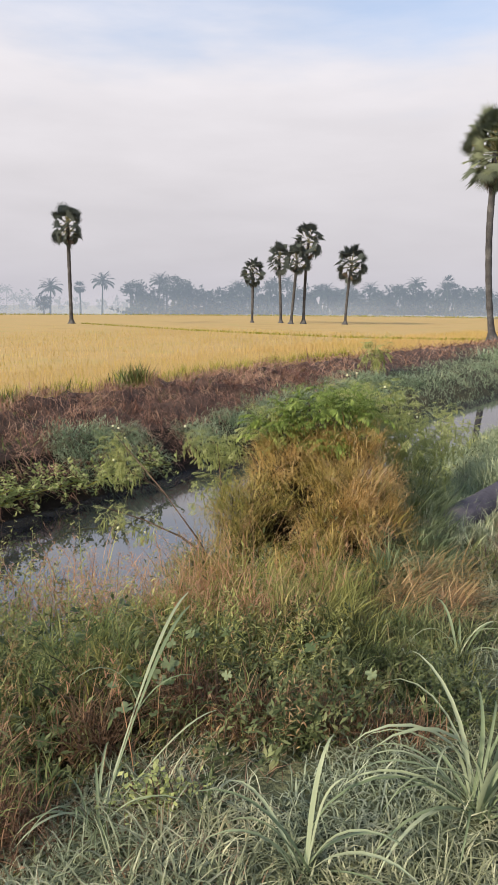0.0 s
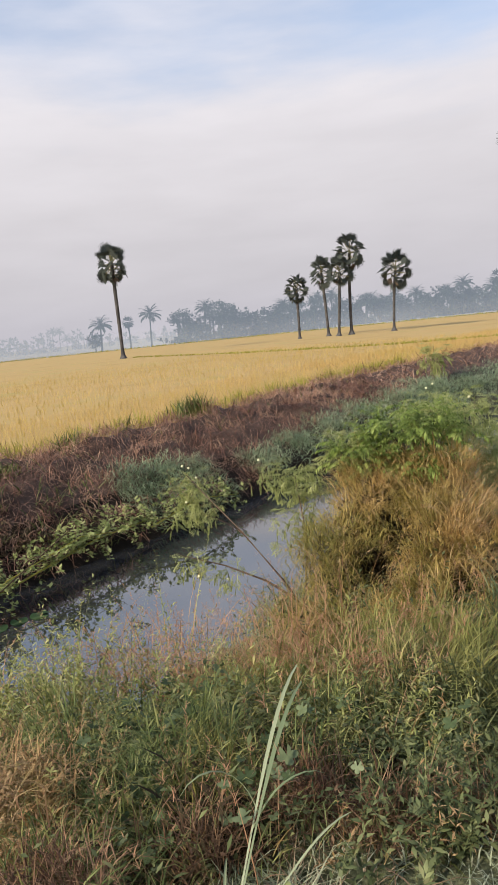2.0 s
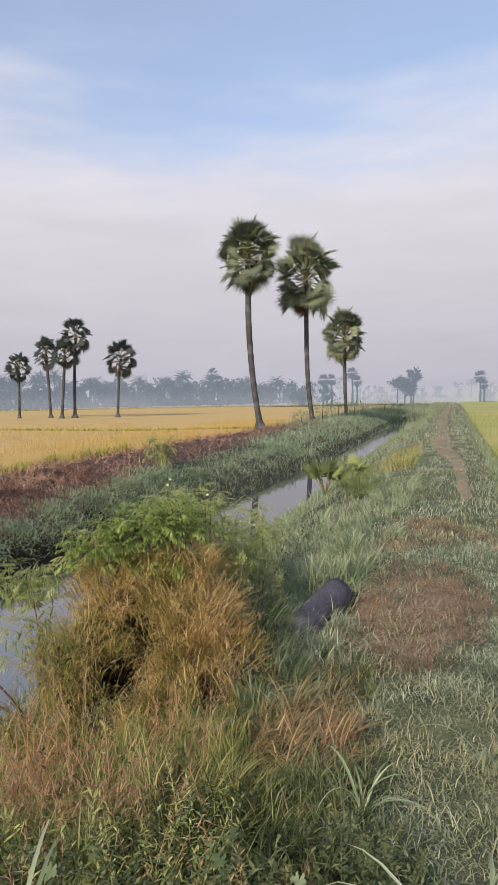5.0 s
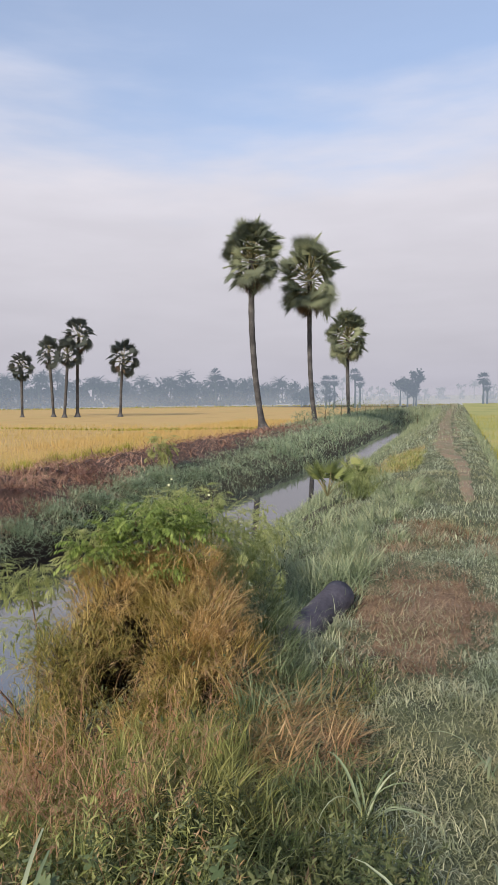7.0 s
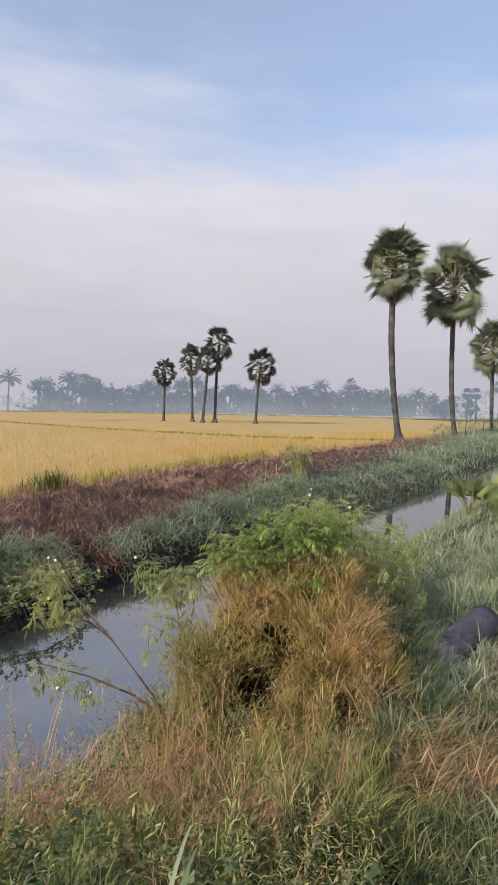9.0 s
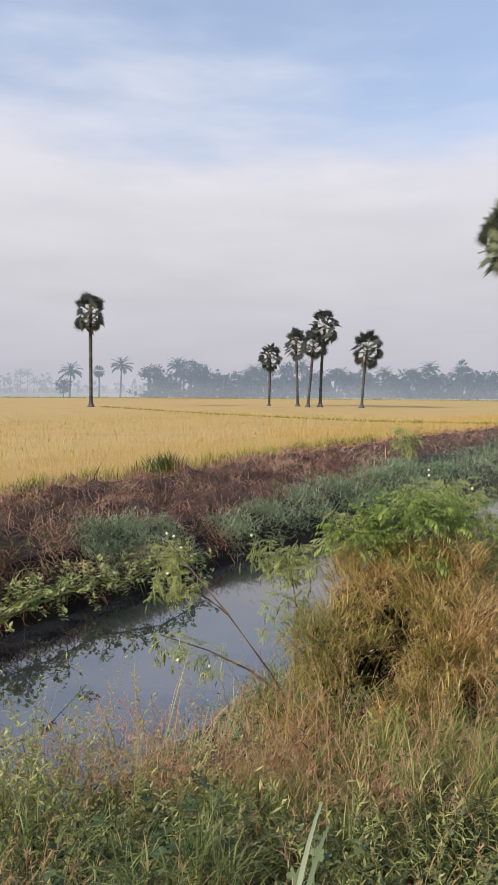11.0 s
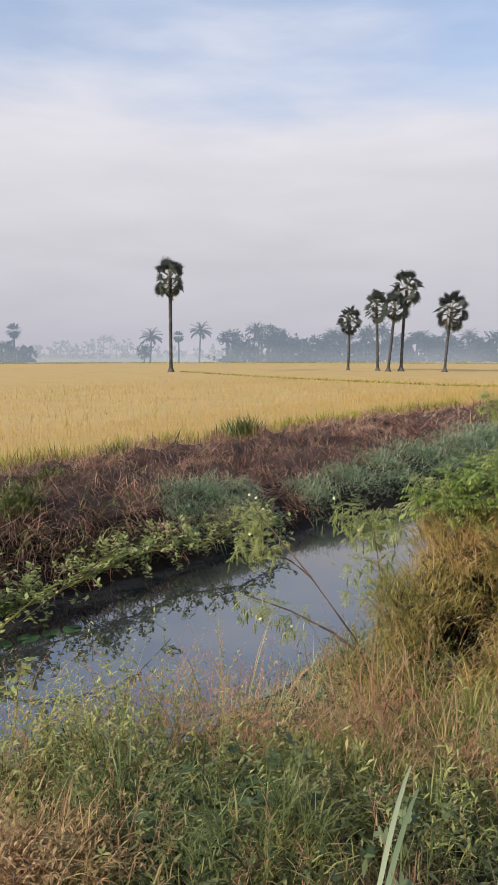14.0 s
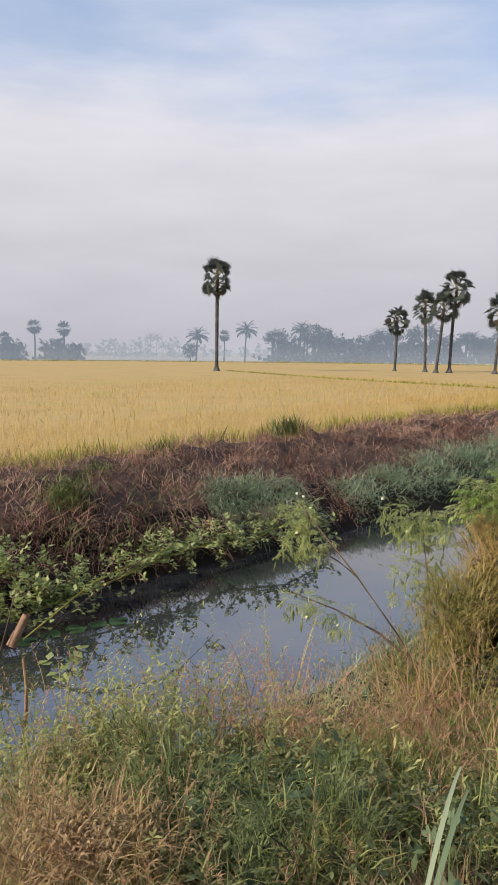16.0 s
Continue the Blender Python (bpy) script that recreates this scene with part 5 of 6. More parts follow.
flat(tangle(7500, [(0.02, 3.25, 0.28, 0.36, 0.30, 0.20, 2.5), (-0.35, 3.1, 0.22, 0.35, 0.25, 0.2, 1.5), (0.32, 3.4, 0.28, 0.28, 0.25, 0.18, 1.5), (0.05, 2.9, 0.26, 0.35, 0.2, 0.16, 1)], (0.06, 0.18), 0.0032, (0.0, 1.2), (0.4, 2.0), 3) + tussocks(46, [(0.10, 2.85, 0.26, 0.34, 0.22, 0.16, 2), (0.35, 2.95, 0.28, 0.22, 0.22, 0.12, 1), (-0.25, 3.0, 0.2, 0.3, 0.2, 0.16, 1)], 40, (0.14, 0.30), 0.0036, (0.0, 0.7), (0.7, 2.2), hollow=False), "slope_weeds", M["softgrass"], "soft yellow-green grass before the golden bush")
flat(tangle(2300, WEED_MOUNDS, (0.016, 0.042), 0.0115, (0.3, 2.0), (-0.2, 0.8), 2, "leaf")
     + herb_clumps(22, -1.35, 0.25, 1.95, 2.9, 11, 0.035, (0.18, 0.40), 20, (0.024, 0.055), 0.016, (0.0, 0.6), (0.1, 1.0))
     + sprig_field(190, -1.25, 0.25, 1.85, 2.85, (0.18, 0.44), 20, (0.022, 0.05), 0.015, (0.0, 0.7), (0.1, 1.1), clump=0.8, seed=1.0)
     + sprig_field(190, 0.05, 0.75, 2.1, 2.8, (0.10, 0.26), 18, (0.02, 0.045), 0.013, (0.0, 0.9), (0.1, 1.1), clump=0.8, seed=23.0)
     + sprig_field(160, -2.3, -1.2, 2.5, 3.3, (0.20, 0.5), 20, (0.025, 0.05), 0.014, seed=2.0) + sprig_field(220, -1.5, -0.5, 2.35, 3.05, (0.28, 0.55), 22, (0.028, 0.06), 0.019, (0.0, 0.6), (0.1, 1.0), clump=0.9, seed=21.0),
     "weed_leaves", M["leafy"], "leafy dark green weeds with a few broad leaves")
around = np.array([(-1.35, 3.25), (-1.05, 3.35), (-1.6, 3.1), (-0.8, 3.1), (-1.85, 3.0), (-0.55, 3.2), (-2.1, 2.85)])[rng.integers(0, 7, 110)]
edge = np.concatenate([around + rng.normal(0, 0.07, (110, 2)), spread(110, -0.08, 0.10)[:, None]], 1)
flat(sprigs(edge, (0.30, 0.56), 24, (0.025, 0.055), 0.015, (0.0, 0.5), (0.1, 0.9), stem=0.005), "willowy_weeds", M["willow"], "leafy yellow-green weeds standing against the water", "weeds")
SEED_MOUNDS = [(-0.9, 3.2, 0.22, 0.4, 0.25, 0.22, 2), (-0.4, 3.2, 0.28, 0.35, 0.25, 0.2, 2), (-1.4, 3.35, 0.1, 0.4, 0.25, 0.24, 1.5), (-0.1, 2.95, 0.32, 0.35, 0.2, 0.16, 1.5), (-1.9, 3.0, 0.12, 0.3, 0.3, 0.24, 0.7)]
flat(panicles(260, SEED_MOUNDS, (0.14, 0.34), 18, (0.010, 0.030), 0.0028) + tangle(6500, [(x, y, z + 0.06, rx, ry, rz, s) for x, y, z, rx, ry, rz, s in SEED_MOUNDS], (0.02, 0.07), 0.0026, (0.0, 2.2), (0.1, 1.4), 2), "seeding_grass", M["seed"], "haze of pinkish seed heads over the weeds")
flat(sprig_field(230, -2.3, -1.0, 2.2, 3.0, (0.22, 0.46), 24, (0.025, 0.055), 0.016, (0.0, 0.6), (0.1, 1.0), clump=0.9, seed=31.0) + herb_clumps(24, -1.7, -0.2, 2.2, 3.1, 9, 0.03, (0.26, 0.50), 26, (0.03, 0.065), 0.013, (0.0, 0.55), (0.1, 1.0), stem=0.004) + herb_clumps(16, -2.3, -1.3, 2.3, 3.2, 10, 0.04, (0.3, 0.6), 26, (0.03, 0.06), 0.012, (0.0, 0.55), (0.1, 1.0), stem=0.005)
     + sprig_field(120, -1.0, -0.5, 2.85, 3.5, (0.30, 0.5), 30, (0.022, 0.05), 0.009, (0.0, 0.4), (0.1, 0.8), seed=3.5) + sprig_field(220, -1.85, -1.0, 2.85, 3.7, (0.55, 0.90), 38, (0.022, 0.06), 0.010, (0.0, 0.4), (0.1, 0.8), clump=0.9, seed=3.0, stem=0.0055)
     + sprig_field(150, -2.6, -1.7, 3.0, 3.9, (0.65, 0.98), 34, (0.03, 0.065), 0.017, (0.0, 0.4), (0.1, 0.8), clump=0.9, seed=14.0, stem=0.006) + sprig_field(130, -2.3, -1.4, 2.6, 3.4, (0.35, 0.62), 28, (0.025, 0.055), 0.010, (0.0, 0.45), (0.1, 0.8), seed=4.0)
     + sprig_field(150, -0.9, 0.2, 2.4, 3.2, (0.22, 0.45), 26, (0.025, 0.055), 0.009, (0.0, 0.5), (0.1, 0.9), seed=5.0)
     + [some(2600, 15, 20, -2.2, -1.3, (0.12, 0.3), 0.009, (0.1, 1.2), (0.3, 1.5), 2, clump=0.6, seed=9.0)],
     "willowy_weeds", M["willow"], "tall willowy yellow-green weeds at the water's edge", "weeds")
flat(sprig_field(170, -2.4, -1.0, 1.75, 2.8, (0.16, 0.40), 22, (0.02, 0.045), 0.010, (0.0, 0.8), (0.1, 1.1), seed=7.0)
     + sprig_field(60, -1.1, 0.3, 1.9, 2.7, (0.15, 0.4), 18, (0.02, 0.05), 0.008, (0.0, 0.9), (0.1, 1.1), seed=12.0)
     + tangle(1500, [(-1.5, 2.1, 0.22, 0.45, 0.35, 0.24, 2), (-2.0, 2.1, 0.15, 0.4, 0.4, 0.25, 2)], (0.06, 0.20), 0.0036, (0.1, 2.2), (0.2, 1.6), 3),
     "dry_weeds", M["russet"], "dry golden-brown weeds and straw on the slope", "weeds")
TWIG_HEAPS = [(-0.08, 2.10, 0.34, 0.24, 0.14, 0.12, 2), (0.18, 2.12, 0.30, 0.22, 0.14, 0.10, 2), (-0.32, 2.18, 0.38, 0.2, 0.14, 0.14, 1.5), (0.42, 2.05, 0.30, 0.2, 0.12, 0.07, 1), (-0.8, 1.62, 0.32, 0.26, 0.16, 0.09, 2), (-1.0, 1.85, 0.34, 0.25, 0.18, 0.12, 2), (-0.6, 2.0, 0.36, 0.2, 0.14, 0.12, 1)]
flat(tangle(3600, TWIG_HEAPS, (0.06, 0.22), 0.0030, (0.0, 1.5), (-0.3, 1.2), 3) + tangle(1500, TWIG_HEAPS, (0.012, 0.035), 0.009, (0.3, 2.2), (0.0, 1.4), 2, "leaf"),
     "dead_twigs", M["rust"], "thin reddish brown dead stems among the weeds", "weeds")
flat(tussocks(60, TWIG_HEAPS, 16, (0.08, 0.22), 0.0032, (0.0, 1.0), (0.6, 2.4), 3, fan=1.0, hollow=False), "slope_weeds", M["lush"], "thin green grass growing through dead stems")
DRY_SLOPE = [(-1.35, 2.10, 0.32, 0.28, 0.22, 0.14, 2), (-1.75, 2.40, 0.14, 0.30, 0.25, 0.20, 2), (-1.15, 2.25, 0.32, 0.22, 0.2, 0.14, 1), (-2.05, 2.65, 0.0, 0.3, 0.25, 0.22, 1)]
flat(tussocks(46, DRY_SLOPE, 20, (0.07, 0.20), 0.0032, (0.0, 1.3), (0.5, 2.2), fan=1.3, hollow=False) + panicles(150, DRY_SLOPE, (0.12, 0.28), 16, (0.012, 0.03), 0.0036) + tangle(2600, DRY_SLOPE, (0.02, 0.06), 0.0055, (0.2, 2.2), (0.0, 1.2), 2, "leaf"),
     "dry_weeds", M["russet"], "golden brown grass and seed heads drying on the slope", "weeds")
flat(tangle(3200, [(-1.38, 2.18, 0.42, 0.20, 0.15, 0.11, 2), (-1.60, 2.36, 0.32, 0.16, 0.14, 0.11, 1), (-1.25, 2.28, 0.40, 0.14, 0.12, 0.1, 1)], (0.010, 0.034), 0.0075, (0.2, 2.2), (0.0, 1.2), 2, "leaf") + tussocks(18, [(-1.38, 2.2, 0.40, 0.26, 0.2, 0.08, 2)], 14, (0.08, 0.2), 0.0030, (0.4, 1.6), (0.0, 1.2), 3, fan=1.3, hollow=False),
     "dry_weeds", M["russet"], "crumbling reddish brown heap of dead weeds", "weeds")


def leaf_places(n, x0, x1, y0, y1, z0, z1):
    x, y = spread(n, x0, x1), spread(n, y0, y1)
    u, v = x * SIN + y * COS, x * COS - y * SIN
    return np.stack([x, y, ground_z(u, v) + spread(n, z0, z1)], -1)


flat(lobed(leaf_places(60, -1.1, -0.25, 1.95, 2.6, 0.14, 0.32), (0.03, 0.062)) + lobed(leaf_places(26, -1.4, -0.7, 2.4, 2.9, 0.30, 0.46), (0.045, 0.075)) + lobed(leaf_places(50, -1.3, 0.35, 1.9, 2.8, 0.10, 0.28), (0.028, 0.055)),
     "weed_leaves", M["lobed"], "broad lobed pale green leaves of a creeper in the weeds", "weeds")

# far bank: teal grass below, dead brown stalks above
CANALWARD = -radians(34)


def hanging(n, u0, u1, v0, v1, L, W, lean, droop, seed, seg=3):
    """Stalks or blades drooping towards the water."""
    u, v, p = scatter(n, u0, u1, v0, v1, clump=0.3, seed=seed)
    m = len(p)
    p[:, 2] += spread(m, 0.0, 0.16)
    return strips(p, spread(m, *L), W * spread(m, 0.6, 1.4), CANALWARD + rng.normal(0, 0.7, m), spread(m, *lean), spread(m, *droop), seg)


def on_far_bank(u, v):
    return v < -6.95 + 0.92 * narrowing(u)


def bank_mounds(rows):
    """Low mounds of fine grass at (u, v, across, height)."""
    out = []
    for u, v, r, h in rows:
        x, y = to_xy(u, warp(u, v))
        out.append((float(x), float(y), float(ground_z(u, v)) + 0.1 * h, r, r, h, r * r))
    return out


flat(tangle(15000, bank_mounds([(6.6, -8.75, 0.5, 0.3), (6.5, -8.15, 0.42, 0.3), (7.1, -8.0, 0.45, 0.3), (7.2, -8.5, 0.55, 0.32), (7.7, -8.2, 0.4, 0.25), (9.3, -8.0, 0.6, 0.3), (10.4, -8.1, 0.7, 0.3), (11.8, -8.3, 0.8, 0.32), (13.2, -8.4, 0.8, 0.3), (15, -8.4, 0.8, 0.3), (16.6, -8.4, 0.9, 0.3)]), (0.05, 0.16), 0.0095, (0.0, 1.8), (0.2, 1.4), 2)
     + [hanging(8000, 8.7, 19, -8.4, -7.45, (0.09, 0.26), 0.009, (0.5, 1.6), (0.3, 1.4), 31.0), hanging(2600, 6.1, 8.0, -8.6, -7.55, (0.14, 0.34), 0.009, (0.5, 1.6), (0.3, 1.4), 33.0),
        some(13000, 14, 70, -10.3, -7.3, (0.08, 0.22), 0.015, (0.0, 1.9), (0.2, 1.4), 2, z_up=(0.0, 0.16), near=0.3, clump=0.35, seed=13.0, keep=lambda u, v: v > -8.5 - 0.012 * (u - 10) - 1.2 * np.clip((u - 24) / 16, 0, 1.2) + 0.3 * lumps(u * 0.9, v, 3)),
        some(9000, 13, 66, -8.5, -7.35, (0.12, 0.3), 0.014, (0.4, 1.7), (0.4, 1.6), 2, near=0.3, seed=32.0),
        some(9000, 42, 80, -12.6, -8.0, (0.25, 0.6), 0.020, (0.05, 0.8), (0.3, 1.2), 2, clump=0.5, seed=14.0)],
     "bank_grass", M["far_bank"], "blue-green grass on the far canal bank")
flat([some(17000, 11, 30, -7.9, -5.6, (0.10, 0.28), 0.0075, (0.05, 1.2), (0.3, 1.6), 2, clump=0.35, seed=61.0, z_up=(0.0, 0.12), keep=on_far_bank),
      some(14000, 26, 72, -8.4, -5.1, (0.18, 0.45), 0.018, (0.05, 1.1), (0.3, 1.5), 2, near=0.2, clump=0.35, seed=62.0, z_up=(0.0, 0.2), keep=on_far_bank)],
     "bank_grass", M["far_bank"], "rank blue-green grass leaning over the narrow water")

crest = bank_mounds([(k * 0.95 - 4 + 0.35 * math.sin(k * 2.7), -11.55 + 0.45 * math.sin(k * 1.9), 0.42 + 0.14 * math.sin(k * 3.1), 0.30 + 0.11 * math.sin(k * 4.3)) for k in range(24)])
slope_heaps = bank_mounds([(k * 1.3 - 3.5 + 0.4 * math.sin(k * 3.7), -10.2 + 0.8 * math.sin(k * 2.3), 0.45 + 0.12 * math.sin(k * 1.7), 0.26) for k in range(15)])
flat(tangle(7000, crest + slope_heaps, (0.10, 0.30), 0.0085, (0.5, 2.2), (-1.2, 1.6), 2), "dead_stalks", M["dead"], "heaped dead brown stalks along the crest of the far bank")
flat([hanging(1500, 2.5, 9, -8.1, -7.6, (0.15, 0.42), 0.008, (0.8, 2.2), (0.1, 0.9), 43.0, 2), hanging(12000, -4, 15, -10.8, -7.9, (0.16, 0.46), 0.0075, (0.8, 2.2), (0.1, 1.4), 41.0, 2),
      some(20000, -3, 16, -12.2, -8.3, (0.10, 0.34), 0.0082, (0.7, 2.1), (-1.4, 1.8), 2, clump=0.35, seed=15.0, z_up=(0, 0.14)),
      some(11000, 14, 46, -12.8, -8.45, (0.2, 0.55), 0.018, (1.0, 2.1), (-0.9, 1.3), 2, near=0.3, clump=0.4, seed=16.0, z_up=(0, 0.2)),
      some(900, -3, 16, -11.6, -8.3, (0.4, 0.8), 0.009, (0.8, 1.8), (0.2, 1.8), 4, clump=0.5, seed=19.0, z_up=(0, 0.2)),
      some(4000, -10, 5, -8.9, -7.6, (0.2, 0.5), 0.008, (0.9, 2.6), (-0.3, 0.9), 2, clump=0.5, seed=17.0, z_up=(0.05, 0.2))],
     "dead_stalks", M["dead"], "tangle of dead brown stalks on the far bank")
flat(tangle(1500, bank_mounds([(4.2, -9.1, 0.42, 0.36), (5.1, -10.1, 0.3, 0.3)]), (0.12, 0.3), 0.012, (0.0, 1.3), (0.4, 1.8), 3) + [some(1100, -6, 6, -9.0, -7.6, (0.25, 0.5), 0.014, (0.2, 1.4), (0.6, 1.5), 3, clump=1.0, seed=18.0), some(420, -3, 16, -12.0, -9.4, (0.25, 0.55), 0.013, (0.1, 1.2), (0.6, 1.5), 3, clump=1.2, seed=27.0)], "bank_grass", M["lush"], "dark green tufts hanging from the far bank")

# rice
flat([some(76000, -3, 26, -20, -12.3, (0.22, 0.32), 0.0085, (0.0, 0.35), (0.05, 0.3), 1, clump=0.05, seed=20.0, z_up=(0.0, 0.22), keep=lambda u, v: rng.random(len(u)) < np.clip(1.1 + (v + 12.3) / 10, 0.2, 1)),
      some(48000, -16, 50, -64, -17, (0.20, 0.28), 0.026, (0.0, 0.35), (0.05, 0.3), 1, seed=21.0, z_up=(0.08, 0.28), keep=lambda u, v: rng.random(len(u)) < np.clip((v + 66) / 28, 0.05, 1)),
      some(18000, 26, 60, -20, -12.9, (0.24, 0.34), 0.022, (0.0, 0.3), (0.05, 0.3), 1, seed=22.0, z_up=(0.08, 0.28))],
     "rice_plants", M["rice"], "ripe golden rice ears bowed over the field", "rice")
flat([some(7000, -4, 24, -13.0, -12.1, (0.28, 0.46), 0.011, (0.0, 0.4), (0.1, 0.9), 2, clump=0.4, seed=23.0, z_up=(0.08, 0.2)),
      some(1500, -10, 6, -12.9, -11.8, (0.30, 0.5), 0.012, (0.0, 0.5), (0.1, 0.9), 3, clump=0.9, seed=24.0)],
     "rice_leaves", M["rice_edge"], "yellow-green rice leaves along the field edge", "rice")
flat([some(10000, 6, 60, 0.6, 6.5, (0.22, 0.36), 0.016, (0.0, 0.3), (0.05, 0.3), 1, near=0.3, seed=25.0, z_up=(0.0, 0.2))],
     "rice_leaves", M["rice_edge"], "green rice plants beside the path", "rice")


def field_bund(points, width, n, tall, label):
    parts = []
    for (x0, y0), (x1, y1) in zip(points, points[1:]):
        s = rng.random(n)
        x, y = x0 + (x1 - x0) * s + rng.normal(0, width, n), y0 + (y1 - y0) * s + rng.normal(0, width, n)
        parts.append(strips(np.stack([x, y, np.full(n, -0.2)], -1), spread(n, *tall), 0.07, spread(n, 0, 6.28), spread(n, 0, 0.7), spread(n, 0, 1), 2))
    flat(parts, "field_bund", M["rice_edge"], label)


field_bund([(-21.5, 72.5), (-6.8, 54.5), (4.1, 44.5), (14.5, 42.0)], 0.16, 420, (0.10, 0.24), "thin green grassy bund crossing the rice field")
field_bund([polar(a, 144) for a in range(50, -36, -6)], 0.3, 420, (0.25, 0.5), "dark green edge of the far field")

# ---- plants that stand apart ----
def blade_mesh(length, width, lean, droop, seed, seg=9, curl=1.7):
    """One broad grass blade, folded along its midrib, rooted at the origin and leaning along +x."""
    r = random.Random(seed)
    vs, qs = [], []
    x = z = 0.0
    for i in range(seg + 1):
        s = i / seg
        w = 0.85 * width * (0.55 + 0.9 * s if s < 0.35 else 0.86 * (1 - ((s - 0.35) / 0.66) ** 2.2) + 0.01)
        wig = 0.012 * math.sin(5 * s + seed)
        vs += [(x, wig - w / 2, z + w * 0.25), (x, wig, z), (x, wig + w / 2, z + w * 0.25)]
        th = lean + droop * s ** curl
        x, z = x + math.sin(th) * length / seg, z + math.cos(th) * length / seg
    for i in range(seg):
        for k in (0, 1):
            qs.append((3 * i + k, 3 * i + k + 1, 3 * i + k + 4, 3 * i + k + 3))
    me = mesh_np("blade", vs, qs, smooth=True)
    me.materials.append(M["reed"])
    return me


def shoot_mesh(length, width, seed, seg=12):
    """A thin stem that opens into a long leaf in its upper half."""
    vs, qs = [], []
    x = z = 0.0
    for i in range(seg + 1):
        s = i / seg
        w = 0.007 if s < 0.45 else max(0.004, 0.007 + width * math.sin(math.pi * (s - 0.45) / 0.55) ** 0.8)
        vs += [(x, -w / 2, z + w * 0.2), (x, 0, z), (x, w / 2, z + w * 0.2)]
        th = 0.02 + 0.95 * s ** 3.4
        x, z = x + math.sin(th) * length / seg, z + math.cos(th) * length / seg
    for i in range(seg):
        for k in (0, 1):
            qs.append((3 * i + k, 3 * i + k + 1, 3 * i + k + 4, 3 * i + k + 3))
    me = mesh_np("blade", vs, qs, smooth=True)
    me.materials.append(M["reed"])
    return me


BLADES = [blade_mesh(1.0, 0.046, 0.25, 2.3, 1), blade_mesh(1.0, 0.038, 0.4, 2.4, 2), blade_mesh(1.0, 0.050, 0.3, 1.9, 3), blade_mesh(1.0, 0.042, 0.6, 2.0, 4), shoot_mesh(1.0, 0.0095, 5), blade_mesh(1.0, 0.055, 0.02, 3.2, 6, 16, 6.0)]


def grass_clump(x, y, blades, size, seed, label, stem=None):
    """stem: extra upright shoots, (azimuth, lean, length, kind of blade)."""
    r = random.Random(seed)
    u, v = x * SIN + y * COS, x * COS - y * SIN
    e = new("grass_clump")
    e.location = (x, y, float(ground_z(u, v)))
    tagged(e, label, "grass clump", "broad-bladed grass clumps")
    for i in range(blades):
        ob = new("blade", BLADES[r.randrange(4)])
        ob.parent = e
        k = size * r.uniform(0.55, 1.1)
        ob.location = (r.uniform(-0.03, 0.03), r.uniform(-0.03, 0.03), -0.01)
        ob.rotation_euler = (r.uniform(-0.25, 0.25), r.uniform(-0.15, 0.5), r.uniform(0, 6.283))
        ob.scale = (k, k * r.uniform(0.55, 1.0), k)
    for az, lean, length, kind in stem or ():
        ob = new("blade", BLADES[kind])
        ob.parent = e
        ob.rotation_euler = (0, lean, az)
        ob.scale = (length, length * 0.9, length)
    return e


grass_clump(0.60, 1.70, 44, 0.62, 1, "large clump of pale arching grass blades with dew")
grass_clump(0.10, 1.47, 7, 0.42, 2, "small clump of broad pale green grass blades", [(1.1, 0.22, 0.40, 5), (0.3, 0.16, 0.33, 5), (-0.3, 0.1, 0.36, 0), (-0.6, 0.3, 0.40, 2), (2.9, 0.1, 0.3, 1)])
tall_clump = grass_clump(-0.50, 1.66, 22, 0.34, 3, "clump of grass with one tall leaning shoot", [(1.3, 0.80, 0.84, 4), (0.75, 0.95, 0.50, 4)])
for kind, at, turn, size in ((4, (0.0, 0.0, 0.0), (0.0, 0.785, 1.25), (0.78, 0.8, 0.78)), (0, (0.07, 0.30, 0.20), (0.1, 0.0, -2.4), (0.34, 0.34, 0.34)), (2, (0.05, 0.26, 0.17), (0.0, 0.2, 0.35), (0.30, 0.26, 0.30))):
    leaf = new("blade", BLADES[kind])
    leaf.parent = tall_clump
    leaf.location, leaf.rotation_euler, leaf.scale = at, turn, size
grass_clump(0.80, 2.62, 18, 0.36, 4, "clump of arching grass blades in short grass")
grass_clump(1.42, 2.70, 14, 0.36, 5, "clump of arching grass blades by the path")
for k, (u, v, s) in enumerate(((6.1, -2.2, 0.55), (6.6, -2.5, 0.6), (7.1, -2.2, 0.55), (7.5, -2.7, 0.6), (6.4, -2.9, 0.6), (8.1, -2.3, 0.45), (7.0, -1.7, 0.38), (4.0, -1.75, 0.3), (4.2, -1.95, 0.34), (4.6, -1.9, 0.36), (4.9, -2.1, 0.4), (5.3, -2.0, 0.36), (5.5, -1.75, 0.3), (8.6, -2.8, 0.55), (5.7, -1.25, 0.26), (5.95, -1.05, 0.26), (9.4, -2.6, 0.5), (10.3, -2.4, 0.5))):
    grass_clump(*to_xy(u, v), 16, s, 40 + k, "clump of pale green reed grass by the water")


